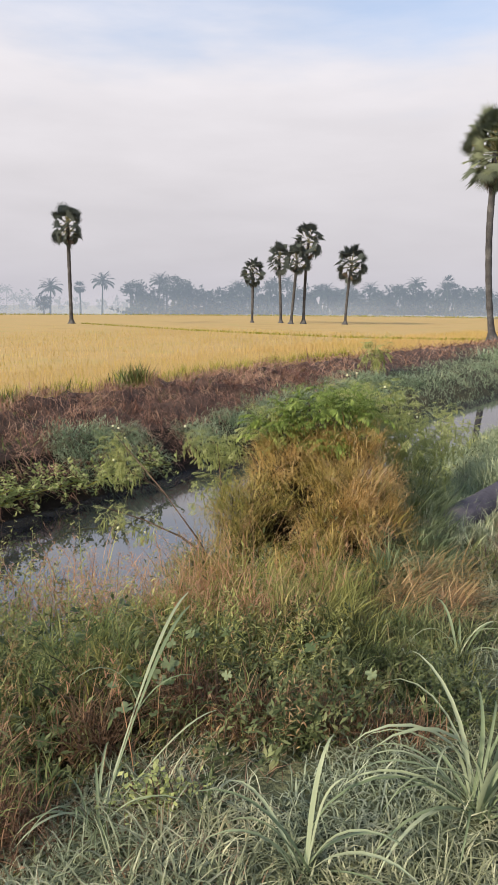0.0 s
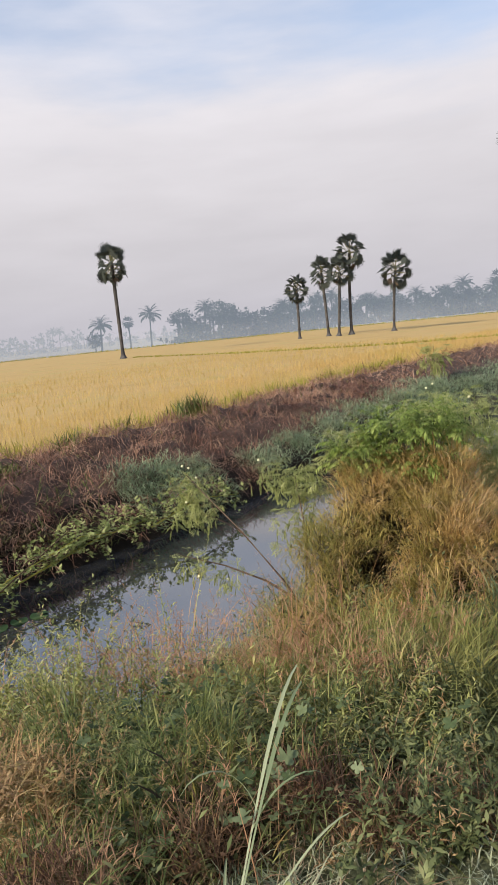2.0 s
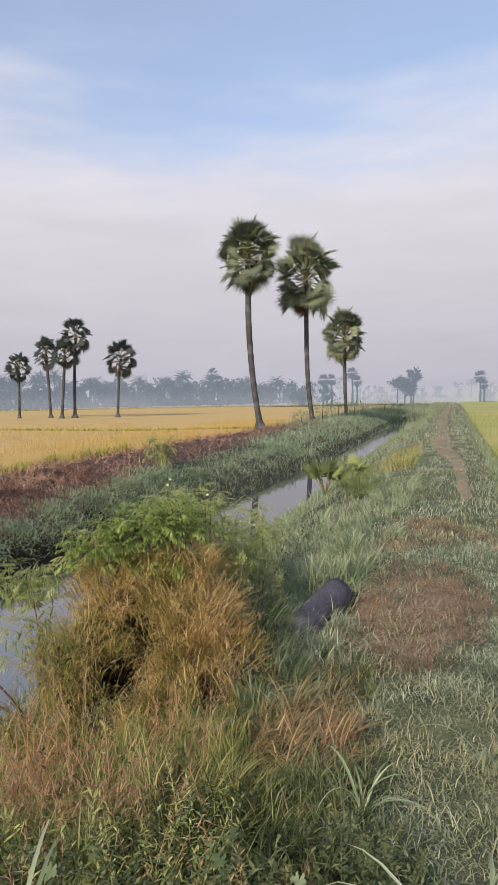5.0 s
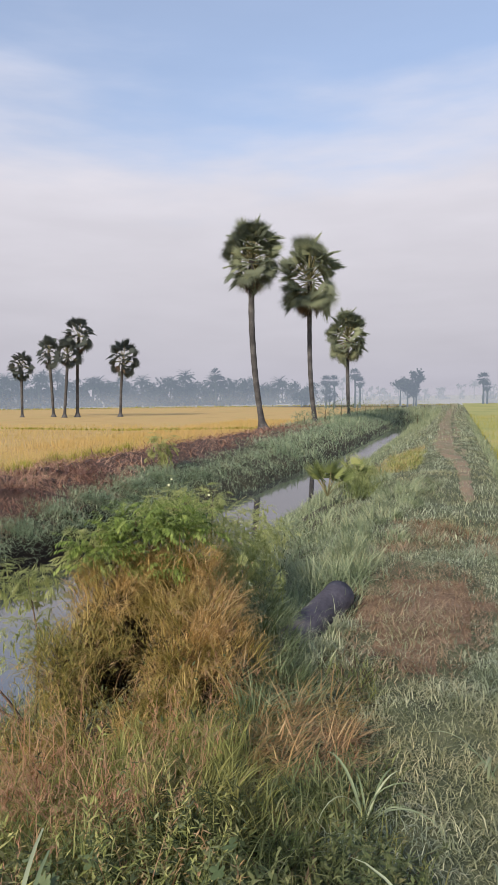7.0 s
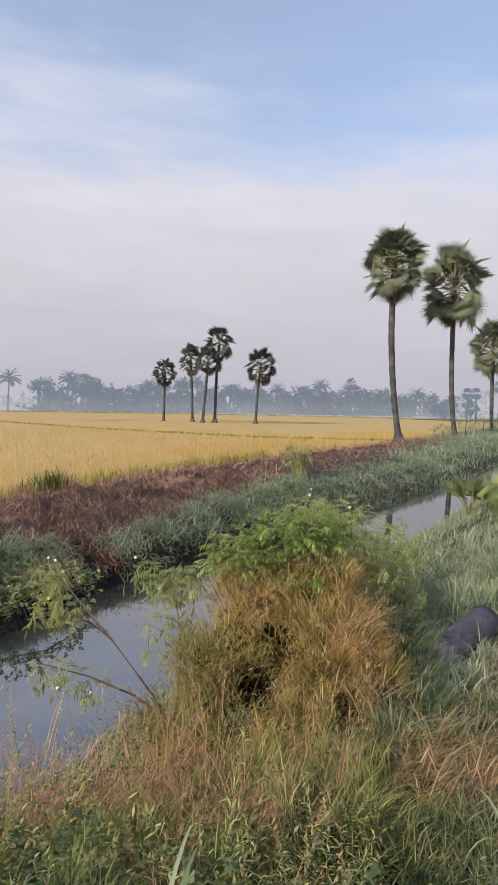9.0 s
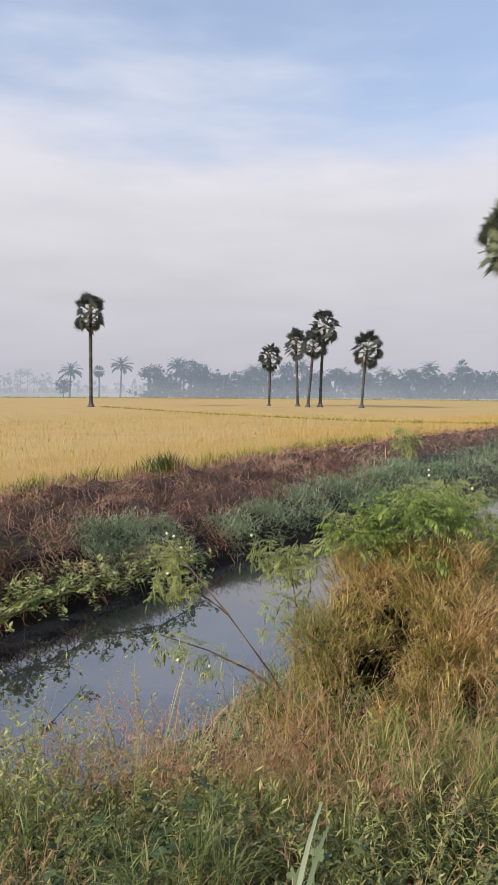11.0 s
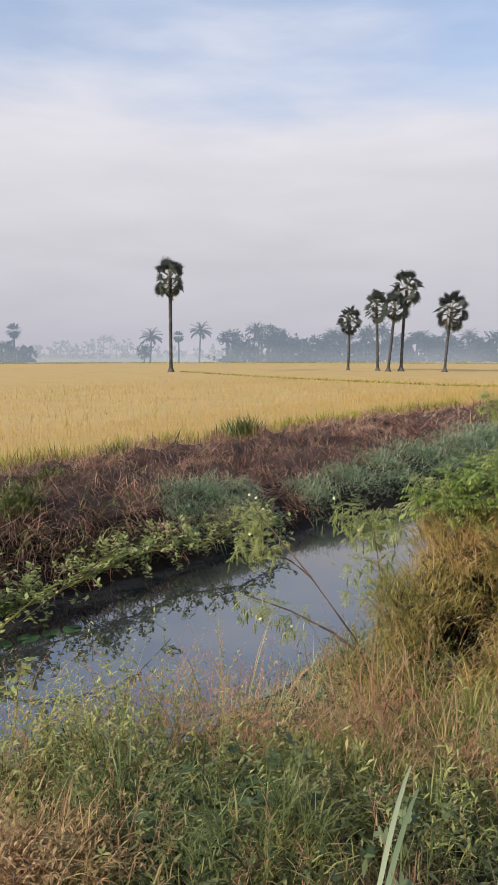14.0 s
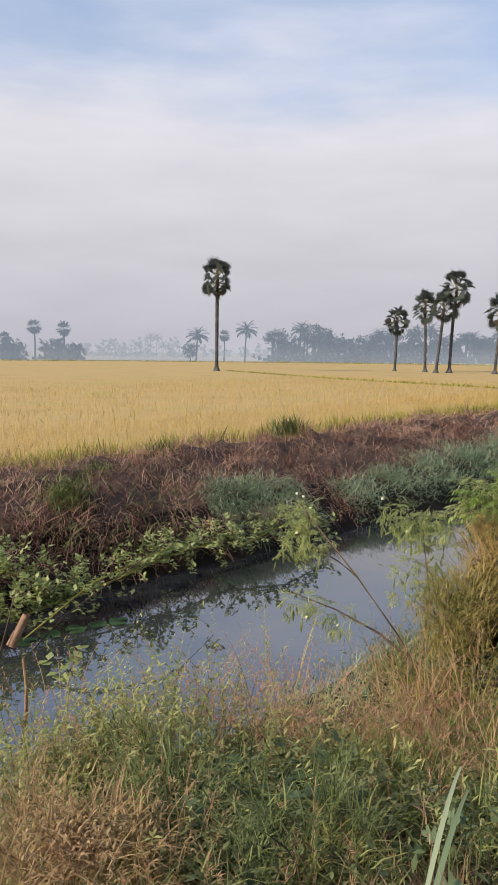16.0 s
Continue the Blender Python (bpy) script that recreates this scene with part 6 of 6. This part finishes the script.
def feather_leaves(at, az, lean, size):
    """Twice-feathered leaves, each with side sprays of narrow leaflets."""
    n = len(at)
    parts = [strips(at, size, 0.004, az, lean, 0.7, 4)]
    d = lambda a, th: np.stack([np.sin(th) * np.cos(a), np.sin(th) * np.sin(a), np.cos(th)], -1)
    for f in (0.35, 0.62, 0.9):
        th = lean + 0.35 * f
        root = at + d(az, th) * (size * f)[:, None]
        for sg in (-1, 1):
            a2 = az + sg * 0.85
            t2 = th + 0.35
            ln = size * 0.55 * (1.1 - 0.5 * f)
            for g in (0.35, 0.7, 1.0):
                p = root + d(a2, t2) * (ln * g)[:, None]
                for s2 in (-1, 1):
                    parts.append(strips(p, size * 0.19, size * 0.048, a2 + s2 * 1.0, t2 + 0.15, 0.3, 1, twist=0.4, shape="flat"))
    return join(parts)


def ball(r):
    bm = bmesh.new()
    bmesh.ops.create_icosphere(bm, subdivisions=2, radius=r)
    for v in bm.verts:
        v.co *= 1 + 0.12 * noise.noise(v.co * 220)
    me = bpy.data.meshes.new("flower")
    bm.to_mesh(me); bm.free()
    me.materials.append(M["flower"])
    return me


FLOWER = ball(0.0095)


def feathery_shrub(base, clouds, twigs, flowers, label, size=(0.06, 0.11)):
    """clouds: ellipsoids of leaves (x, y, z, rx, ry, rz, n); twigs: lists of points."""
    e = new("feathery_shrub")
    e.location = base
    tagged(e, label, "shrub")
    b = np.array(base)
    for pts in twigs:
        thing("stem", mesh_np("stem", *tube([tuple(np.array(p) - b) for p in pts], np.linspace(0.0085, 0.0026, len(pts)), 6), smooth=True), M["twig"], parent=e)
    ats = []
    for x, y, z, rx, ry, rz, n in clouds:
        d = rng.normal(size=(n, 3)); d /= np.linalg.norm(d, axis=1)[:, None]
        ats.append(np.array([x, y, z]) + d * np.array([rx, ry, rz]) * rng.uniform(0.35, 1.0, (n, 1)))
    at = np.concatenate(ats) - b
    n = len(at)
    me = mesh_np("foliage", *feather_leaves(at, spread(n, 0, 6.283), spread(n, 0.4, 2.6), spread(n, *size)))
    thing("foliage", me, M["feather"], kind="stuff", parent=e)
    for p in flowers:
        ob = new("flower", FLOWER)
        ob.parent = e
        ob.location = np.array(p) - b
    return e


def compound_leaves(at, az, lean, size, pairs=6):
    """Feathered leaves with broad leaflets in pairs, bowing at the tip."""
    n = len(at)
    parts = [strips(at, size, 0.0035, az, lean, 0.9, 4)]
    for k in range(pairs + 1):
        s = 0.22 + 0.78 * k / pairs
        th = lean + 0.9 * s
        root = at + np.stack([(np.cos(lean) - np.cos(th)) / 0.9 * np.cos(az), (np.cos(lean) - np.cos(th)) / 0.9 * np.sin(az), (np.sin(th) - np.sin(lean)) / 0.9], -1) * size[:, None]
        for sg in ((-1, 1) if k < pairs else (0,)):
            parts.append(strips(root, size * spread(n, 0.24, 0.34), size * 0.088, az + sg * spread(n, 0.8, 1.2), th + spread(n, 0.0, 0.5), 0.5, 2, twist=spread(n, -0.5, 0.5), shape="leaf"))
    return join(parts)


def leafy_shrub(base, clouds, twigs, label):
    """A bush of feathered leaves standing in the clouds (x, y, z, rx, ry, rz, n)."""
    e = new("leafy_shrub")
    e.location = base
    tagged(e, label, "shrub")
    b = np.array(base)
    for pts in twigs:
        thing("stem", mesh_np("stem", *tube([tuple(np.array(p) - b) for p in pts], np.linspace(0.008, 0.003, len(pts)), 6), smooth=True), M["twig"], parent=e)
    for x, y, z, rx, ry, rz, n in clouds:
        d = rng.normal(size=(n, 3)); d[:, 2] = np.abs(d[:, 2]) - 0.35 * rng.random(n); d /= np.linalg.norm(d, axis=1)[:, None]
        at = np.array([x, y, z]) + d * np.array([rx, ry, rz]) * rng.uniform(0.45, 1.0, (n, 1)) * np.clip(0.85 + 0.35 * lumps(d[:, 0] * 3 + x, d[:, 1] * 3, d[:, 2]), 0.5, 1.2)[:, None] - b
        me = mesh_np("foliage", *compound_leaves(at, np.arctan2(d[:, 1], d[:, 0]) + rng.normal(0, 0.7, n), spread(n, 0.3, 1.5), spread(n, 0.09, 0.16)))
        thing("foliage", me, M["shrub"], kind="stuff", parent=e)
    return e


leafy_shrub((0.32, 4.6, 0.1), [(0.30, 4.62, 1.02, 0.34, 0.30, 0.26, 260), (0.02, 4.50, 0.96, 0.20, 0.22, 0.18, 80), (0.52, 4.80, 1.02, 0.26, 0.26, 0.24, 120), (0.36, 4.45, 0.86, 0.26, 0.18, 0.14, 70)],
            [[(0.32, 4.6, 0.05), (0.30, 4.6, 0.6), (0.22, 4.6, 1.15)], [(0.34, 4.62, 0.1), (0.45, 4.7, 0.6), (0.55, 4.8, 1.15)], [(0.3, 4.6, 0.3), (0.12, 4.52, 0.7), (-0.05, 4.48, 1.05)]],
            "bright green leafy shrub rising out of the golden grass")
feathery_shrub((0.75, 5.1, 0.0), [(-0.05, 4.62, 0.98, 0.2, 0.24, 0.16, 120), (0.85, 5.3, 0.92, 0.34, 0.42, 0.26, 300), (0.80, 4.85, 0.82, 0.26, 0.3, 0.22, 190), (1.2, 5.85, 0.66, 0.34, 0.4, 0.30, 240), (1.05, 5.1, 0.60, 0.34, 0.35, 0.24, 250), (0.9, 6.1, 1.0, 0.36, 0.36, 0.22, 180), (1.5, 6.3, 0.62, 0.32, 0.5, 0.26, 150), (1.85, 7.1, 0.55, 0.28, 0.5, 0.26, 140), (0.55, 5.3, 1.08, 0.3, 0.3, 0.18, 160)],
               [[(0.75, 5.1, -0.1), (0.7, 5.1, 0.5), (0.55, 5.2, 1.15)], [(0.75, 5.1, -0.1), (0.85, 5.3, 0.5), (0.95, 5.6, 1.1)], [(0.8, 5.1, -0.1), (1.0, 5.5, 0.4), (1.25, 5.9, 0.9)], [(0.85, 5.2, 0.0), (1.3, 6.1, 0.4), (1.8, 7.0, 0.7)]],
               [(0.73, 6.2, 1.2), (0.85, 5.3, 1.18), (1.2, 5.7, 0.88), (1.25, 5.8, 0.86), (1.05, 5.3, 0.97), (0.55, 5.3, 1.27), (1.4, 5.9, 0.80)],
               "grey-green feathery shrub with small white flower balls")
feathery_shrub((-0.40, 4.15, 0.10), [(-1.20, 4.82, 0.76, 0.14, 0.16, 0.16, 105), (-1.08, 4.72, 0.60, 0.16, 0.16, 0.12, 66), (-1.26, 4.78, 0.58, 0.12, 0.14, 0.12, 34), (-1.04, 4.14, 0.44, 0.16, 0.14, 0.10, 44), (-0.86, 4.15, 0.36, 0.14, 0.14, 0.10, 30), (-0.34, 4.6, 0.80, 0.24, 0.26, 0.12, 150), (-0.50, 4.72, 0.82, 0.24, 0.22, 0.12, 110), (-0.42, 4.45, 0.55, 0.2, 0.2, 0.18, 110)],
               [[(-0.40, 4.15, 0.10), (-0.52, 4.21, 0.28), (-0.78, 4.46, 0.52), (-1.04, 4.70, 0.72), (-1.2, 4.82, 0.86)], [(-0.42, 4.15, 0.16), (-0.62, 4.17, 0.30), (-0.86, 4.15, 0.42), (-1.12, 4.10, 0.52)], [(-0.40, 4.15, 0.10), (-0.36, 4.35, 0.5), (-0.42, 4.62, 0.84)], [(-0.78, 4.46, 0.52), (-0.92, 4.66, 0.54), (-1.1, 4.74, 0.60)]],
               [(-1.22, 4.83, 0.92), (-1.17, 4.80, 0.91), (-1.12, 4.78, 0.84), (-1.20, 4.74, 0.68), (-0.66, 4.7, 0.95), (-1.02, 4.10, 0.38), (-0.85, 4.13, 0.34), (-0.5, 4.52, 0.80)],
               "slender feathery shrub leaning out over the water", (0.045, 0.085))
feathery_shrub((2.75, 19.6, 0.0), [(2.75, 19.6, 0.45, 0.5, 0.4, 0.3, 70), (2.9, 19.6, 0.72, 0.2, 0.2, 0.2, 22)], [[(2.75, 19.6, -0.1), (2.8, 19.6, 0.8)]], [], "straggling bush on the far bank top", (0.2, 0.34))


def leafy_vine(points, n, label, leaf=0.062, thick=1.0, mat="leafy2"):
    """A trailing stem with paired rounded leaves."""
    e = new("creeping_vine")
    e.location = points[0]
    tagged(e, label, "vine")
    b = np.array(points[0])
    p = np.array(points) - b
    thing("stem", mesh_np("stem", *tube([tuple(q) for q in p], np.linspace(0.014, 0.006, len(p)) * thick, 6), smooth=True), M["rice_edge"], parent=e)
    m = max(3, n // 16)
    way = rng.normal(0, 1, (m, 3)) + np.array([0, 0, 0.9])
    way /= np.linalg.norm(way, axis=1)[:, None]
    start = rng.random(m) * (len(p) - 1)
    which = rng.integers(0, m, n)
    s = start[which]
    k = np.minimum(s.astype(int), len(p) - 2)
    out = rng.random(n)[:, None] * 0.34 * (0.3 + 0.7 * thick)
    at = p[k] + (p[k + 1] - p[k]) * (s - k)[:, None] + way[which] * out + rng.normal(0, 0.018, (n, 3))
    shoots = [tube([tuple(p[min(int(a), len(p) - 2)] + (p[min(int(a), len(p) - 2) + 1] - p[min(int(a), len(p) - 2)]) * (a - min(int(a), len(p) - 2))), tuple(p[min(int(a), len(p) - 2)] + (p[min(int(a), len(p) - 2) + 1] - p[min(int(a), len(p) - 2)]) * (a - min(int(a), len(p) - 2)) + w * 0.34 * (0.3 + 0.7 * thick))], [0.004, 0.002], 4) for a, w in zip(start, way)]
    thing("shoot", mesh_np("shoot", *join(shoots)), M["twig"], kind="stuff", parent=e)
    leaves = strips(at, spread(n, 0.6, 1.2) * leaf, spread(n, 0.5, 0.85) * leaf, spread(n, 0, 6.283), spread(n, 0.4, 1.7), spread(n, -0.2, 0.8), 2, shape="leaf")
    thing("foliage", mesh_np("foliage", *leaves), M[mat], kind="stuff", parent=e)
    return e


M["leafy2"] = leaf_material("vine_leaves", [(0.12, 0.155, 0.05), (0.23, 0.28, 0.095), (0.37, 0.41, 0.165), (0.52, 0.53, 0.26)], patch=0.3, mottle=0.35, glow_through=0.35)
leafy_vine([(-4.85, 5.5, -0.85), (-4.25, 6.1, -0.80), (-3.75, 7.05, -0.72), (-3.25, 8.15, -0.62), (-2.8, 9.05, -0.66)], 2500, "leafy green creeper trailing along the water's edge", 0.066, 1.15)
leafy_vine([(-5.2, 6.2, -0.9), (-4.6, 6.5, -0.45), (-4.0, 6.5, -0.75)], 1100, "leafy green creeper in a mound on the water", 0.078, 1.25)
leafy_vine([(-3.9, 5.7, -0.8), (-3.5, 6.3, -0.42), (-3.0, 7.1, -0.25), (-2.75, 7.9, -0.45)], 200, "long creeper stem arching over the water", 0.055, 0.55)
leafy_vine([(-2.7, 8.8, -0.7), (-2.2, 9.6, -0.55), (-1.7, 10.3, -0.7)], 600, "leafy green creeper hanging from the far bank", 0.065)
leafy_vine([(-1.75, 2.75, 0.0), (-1.95, 3.1, 0.14), (-2.15, 3.5, 0.22)], 34, "thin bramble with bright green leaves at the water", 0.06, 0.3)


leafy_vine([(-0.44, 1.73, 0.32), (-0.35, 1.72, 0.35), (-0.25, 1.71, 0.33)], 340, "small yellow-green seedling in the grass", 0.022, 0.02, "seedling")


def lily_pad(x, y, r, turn):
    bm = bmesh.new()
    c = bm.verts.new((0, 0, 0.004))
    ring = [bm.verts.new((r * math.cos(a), r * math.sin(a), 0.008 + 0.008 * math.sin(3 * a))) for a in np.linspace(0.25, 6.03, 18)]
    low = [bm.verts.new((v.co.x * 0.97, v.co.y * 0.97, 0.0)) for v in ring]
    for a, b in zip(range(17), range(1, 18)):
        bm.faces.new((c, ring[a], ring[b]))
        bm.faces.new((ring[a], low[a], low[b], ring[b]))
    me = bpy.data.meshes.new("lily_pad")
    bm.to_mesh(me); bm.free()
    ob = thing("lily_pad", me, M["pad"], "round green leaf floating on the water", "lily pad", group="floating leaves")
    ob.matrix_world = pose(x, y, -0.998, 0, 0, turn)


for x, y, r, t in ((-3.45, 6.75, 0.10, 20), (-3.62, 6.62, 0.09, 140), (-3.78, 6.45, 0.11, 250), (-3.95, 6.25, 0.10, 300), (-4.1, 6.05, 0.10, 10)):
    lily_pad(x, y, r, t)


def sticks():
    e = new("dead_branch")
    e.location = (-2.95, 4.25, -0.75)
    tagged(e, "broken orange-brown branch standing in the water", "branch")
    thing("branch", mesh_np("branch", *tube([(0, 0, -0.2), (0.02, 0.03, 0.35), (-0.01, 0.05, 0.55)], [0.014, 0.012, 0.011], 8), smooth=True), M["cut"], parent=e)
    thing("stub", mesh_np("stub", *tube([(-0.10, 0.05, 0.62), (-0.02, 0.12, 0.82)], [0.036, 0.026], 8), smooth=True), M["cut"], parent=e)
    thing("twig", mesh_np("twig", *tube([(-0.25, -0.25, 0.2), (0.15, 0.3, 0.75), (0.6, 1.1, 1.1)], [0.007, 0.006, 0.004], 6), smooth=True), M["twig"], parent=e)
    thing("twig", mesh_np("twig", *tube([(-0.2, -0.1, -0.1), (-0.15, -0.05, 0.5), (-0.08, 0.1, 1.0)], [0.009, 0.007, 0.005], 6), smooth=True), M["twig"], parent=e)


sticks()


def pipe(x0, y0, x1, y1, z, r):
    """A lying thick-walled pipe with an open end."""
    bm = bmesh.new()
    L = math.hypot(x1 - x0, y1 - y0)
    n, m = 28, 14
    rings = []
    for rr, ks in ((r, range(m + 1)), (r * 0.82, range(m, -1, -1))):
        for k in ks:
            xx = L * k / m
            d = rr * (1 + 0.02 * math.sin(9 * xx) + (0.02 if k % 4 == 0 and rr == r else 0) + 0.012 * math.sin(23 * xx + 1))
            rings.append([bm.verts.new((xx, d * math.cos(2 * math.pi * i / n), d * math.sin(2 * math.pi * i / n))) for i in range(n)])
    for a, b in zip(rings, rings[1:] + rings[:1]):
        for i in range(n):
            bm.faces.new((a[i], a[(i + 1) % n], b[(i + 1) % n], b[i])).smooth = True
    me = bpy.data.meshes.new("drain_pipe")
    bm.to_mesh(me); bm.free()
    ob = thing("drain_pipe", me, M["pipe"], "thick black drain pipe lying half sunk in the grass", "pipe")
    ob.matrix_world = pose(x0, y0, z, 0, -6, math.degrees(math.atan2(y1 - y0, x1 - x0)))


pipe(0.80, 4.06, 1.80, 5.06, 0.250, 0.116)


def young_palm(x, y, z, size, n, seed, label):
    e = new("young_palm")
    e.location = (x, y, z)
    tagged(e, label, "young palm")
    r = random.Random(seed)
    for i in range(n):
        ob = new("frond", YOUNG[r.randrange(2)])
        ob.parent = e
        k = size * r.uniform(0.8, 1.15)
        ob.rotation_euler = (r.uniform(-1.2, 1.2), -radians(r.uniform(42, 85)), i * 2.4 + r.uniform(-.3, .3))
        ob.scale = (k, k * 0.7, k)
    return e


yx, yy = to_xy(12.0, -2.7)
young_palm(yx, yy, float(ground_z(12.0, -2.7)) + 0.26, 0.76, 13, 3, "young fan palm growing by the canal")
yx, yy = to_xy(13.9, -2.45)
young_palm(yx, yy, float(ground_z(13.9, -2.45)) + 0.22, 0.6, 9, 5, "young fan palm among tall weeds by the canal")


def tuft(x, y, n, tall, label, mat="lush"):
    e = new("weed_tuft")
    u, v = x * SIN + y * COS, x * COS - y * SIN
    e.location = (x, y, float(ground_z(u, unwarp(u, v))))
    tagged(e, label, "weed")
    p = np.stack([rng.normal(0, 0.16, n), rng.normal(0, 0.12, n), np.zeros(n)], -1)
    thing("leaf_spray", mesh_np("leaf_spray", *strips(p, spread(n, *tall), 0.022, spread(n, 0, 6.28), spread(n, 0.05, 0.7), spread(n, 0.2, 0.9), 3)), M[mat], kind="stuff", parent=e)
    thing("dry_spray", mesh_np("dry_spray", *strips(p[: n // 3] + np.array([0.25, 0.05, 0]), spread(n // 3, tall[0], tall[1] * 0.9), 0.012, spread(n // 3, 0, 6.28), spread(n // 3, 0.0, 0.5), 0.3, 3)), M["dead"], kind="stuff", parent=e)


tuft(-3.12, 14.2, 240, (0.3, 0.62), "dark green weed tuft at the edge of the rice")
tuft(-4.75, 11.4, 70, (0.3, 0.5), "green grass tuft on the bank edge")
tuft(-1.5, 18.6, 60, (0.3, 0.5), "small green tuft on the bank edge")


def bank_shrub(x, y, rx, rz, n, label, mat):
    e = new("bank_shrub")
    u, v = x * SIN + y * COS, x * COS - y * SIN
    e.location = (x, y, float(ground_z(u, unwarp(u, v))))
    tagged(e, label, "shrub", "shrubs along the canal")
    thing("stem", mesh_np("stem", *tube([(0, 0, -0.1), (0.05, 0, rz)], [0.05, 0.02], 6)), M["twig"], parent=e)
    d = rng.normal(size=(n, 3)); d /= np.linalg.norm(d, axis=1)[:, None]
    at = np.array([0, 0, rz * 0.9]) + d * np.array([rx, rx, rz]) * rng.uniform(0.4, 1, (n, 1)) * (0.85 + 0.2 * lumps(d[:, 0] * 3, d[:, 1] * 3 + d[:, 2], 1))[:, None]
    thing("foliage", mesh_np("foliage", *strips(at, spread(n, 0.08, 0.20), spread(n, 0.035, 0.07), spread(n, 0, 6.28), spread(n, 0.3, 1.8), spread(n, 0, 0.7), 2, shape="leaf")), mat, parent=e)


for u, v, rx, rz, n in ((50, -10.0, 1.6, 0.9, 700), (55, -9.6, 1.8, 1.0, 700), (60, -9.0, 1.6, 0.8, 500), (66, -9.0, 1.8, 0.9, 500), (72, -7.5, 1.8, 0.9, 500), (58, -3.6, 1.3, 0.8, 600), (62, -3.4, 1.5, 0.9, 500), (70, -4.5, 1.6, 0.9, 400), (80, -4, 1.6, 0.8, 300), (44.5, -10.4, 1.1, 0.6, 500)):
    bank_shrub(*to_xy(u, v), rx, rz, n, "green shrub in the growth along the canal", M["bank"])
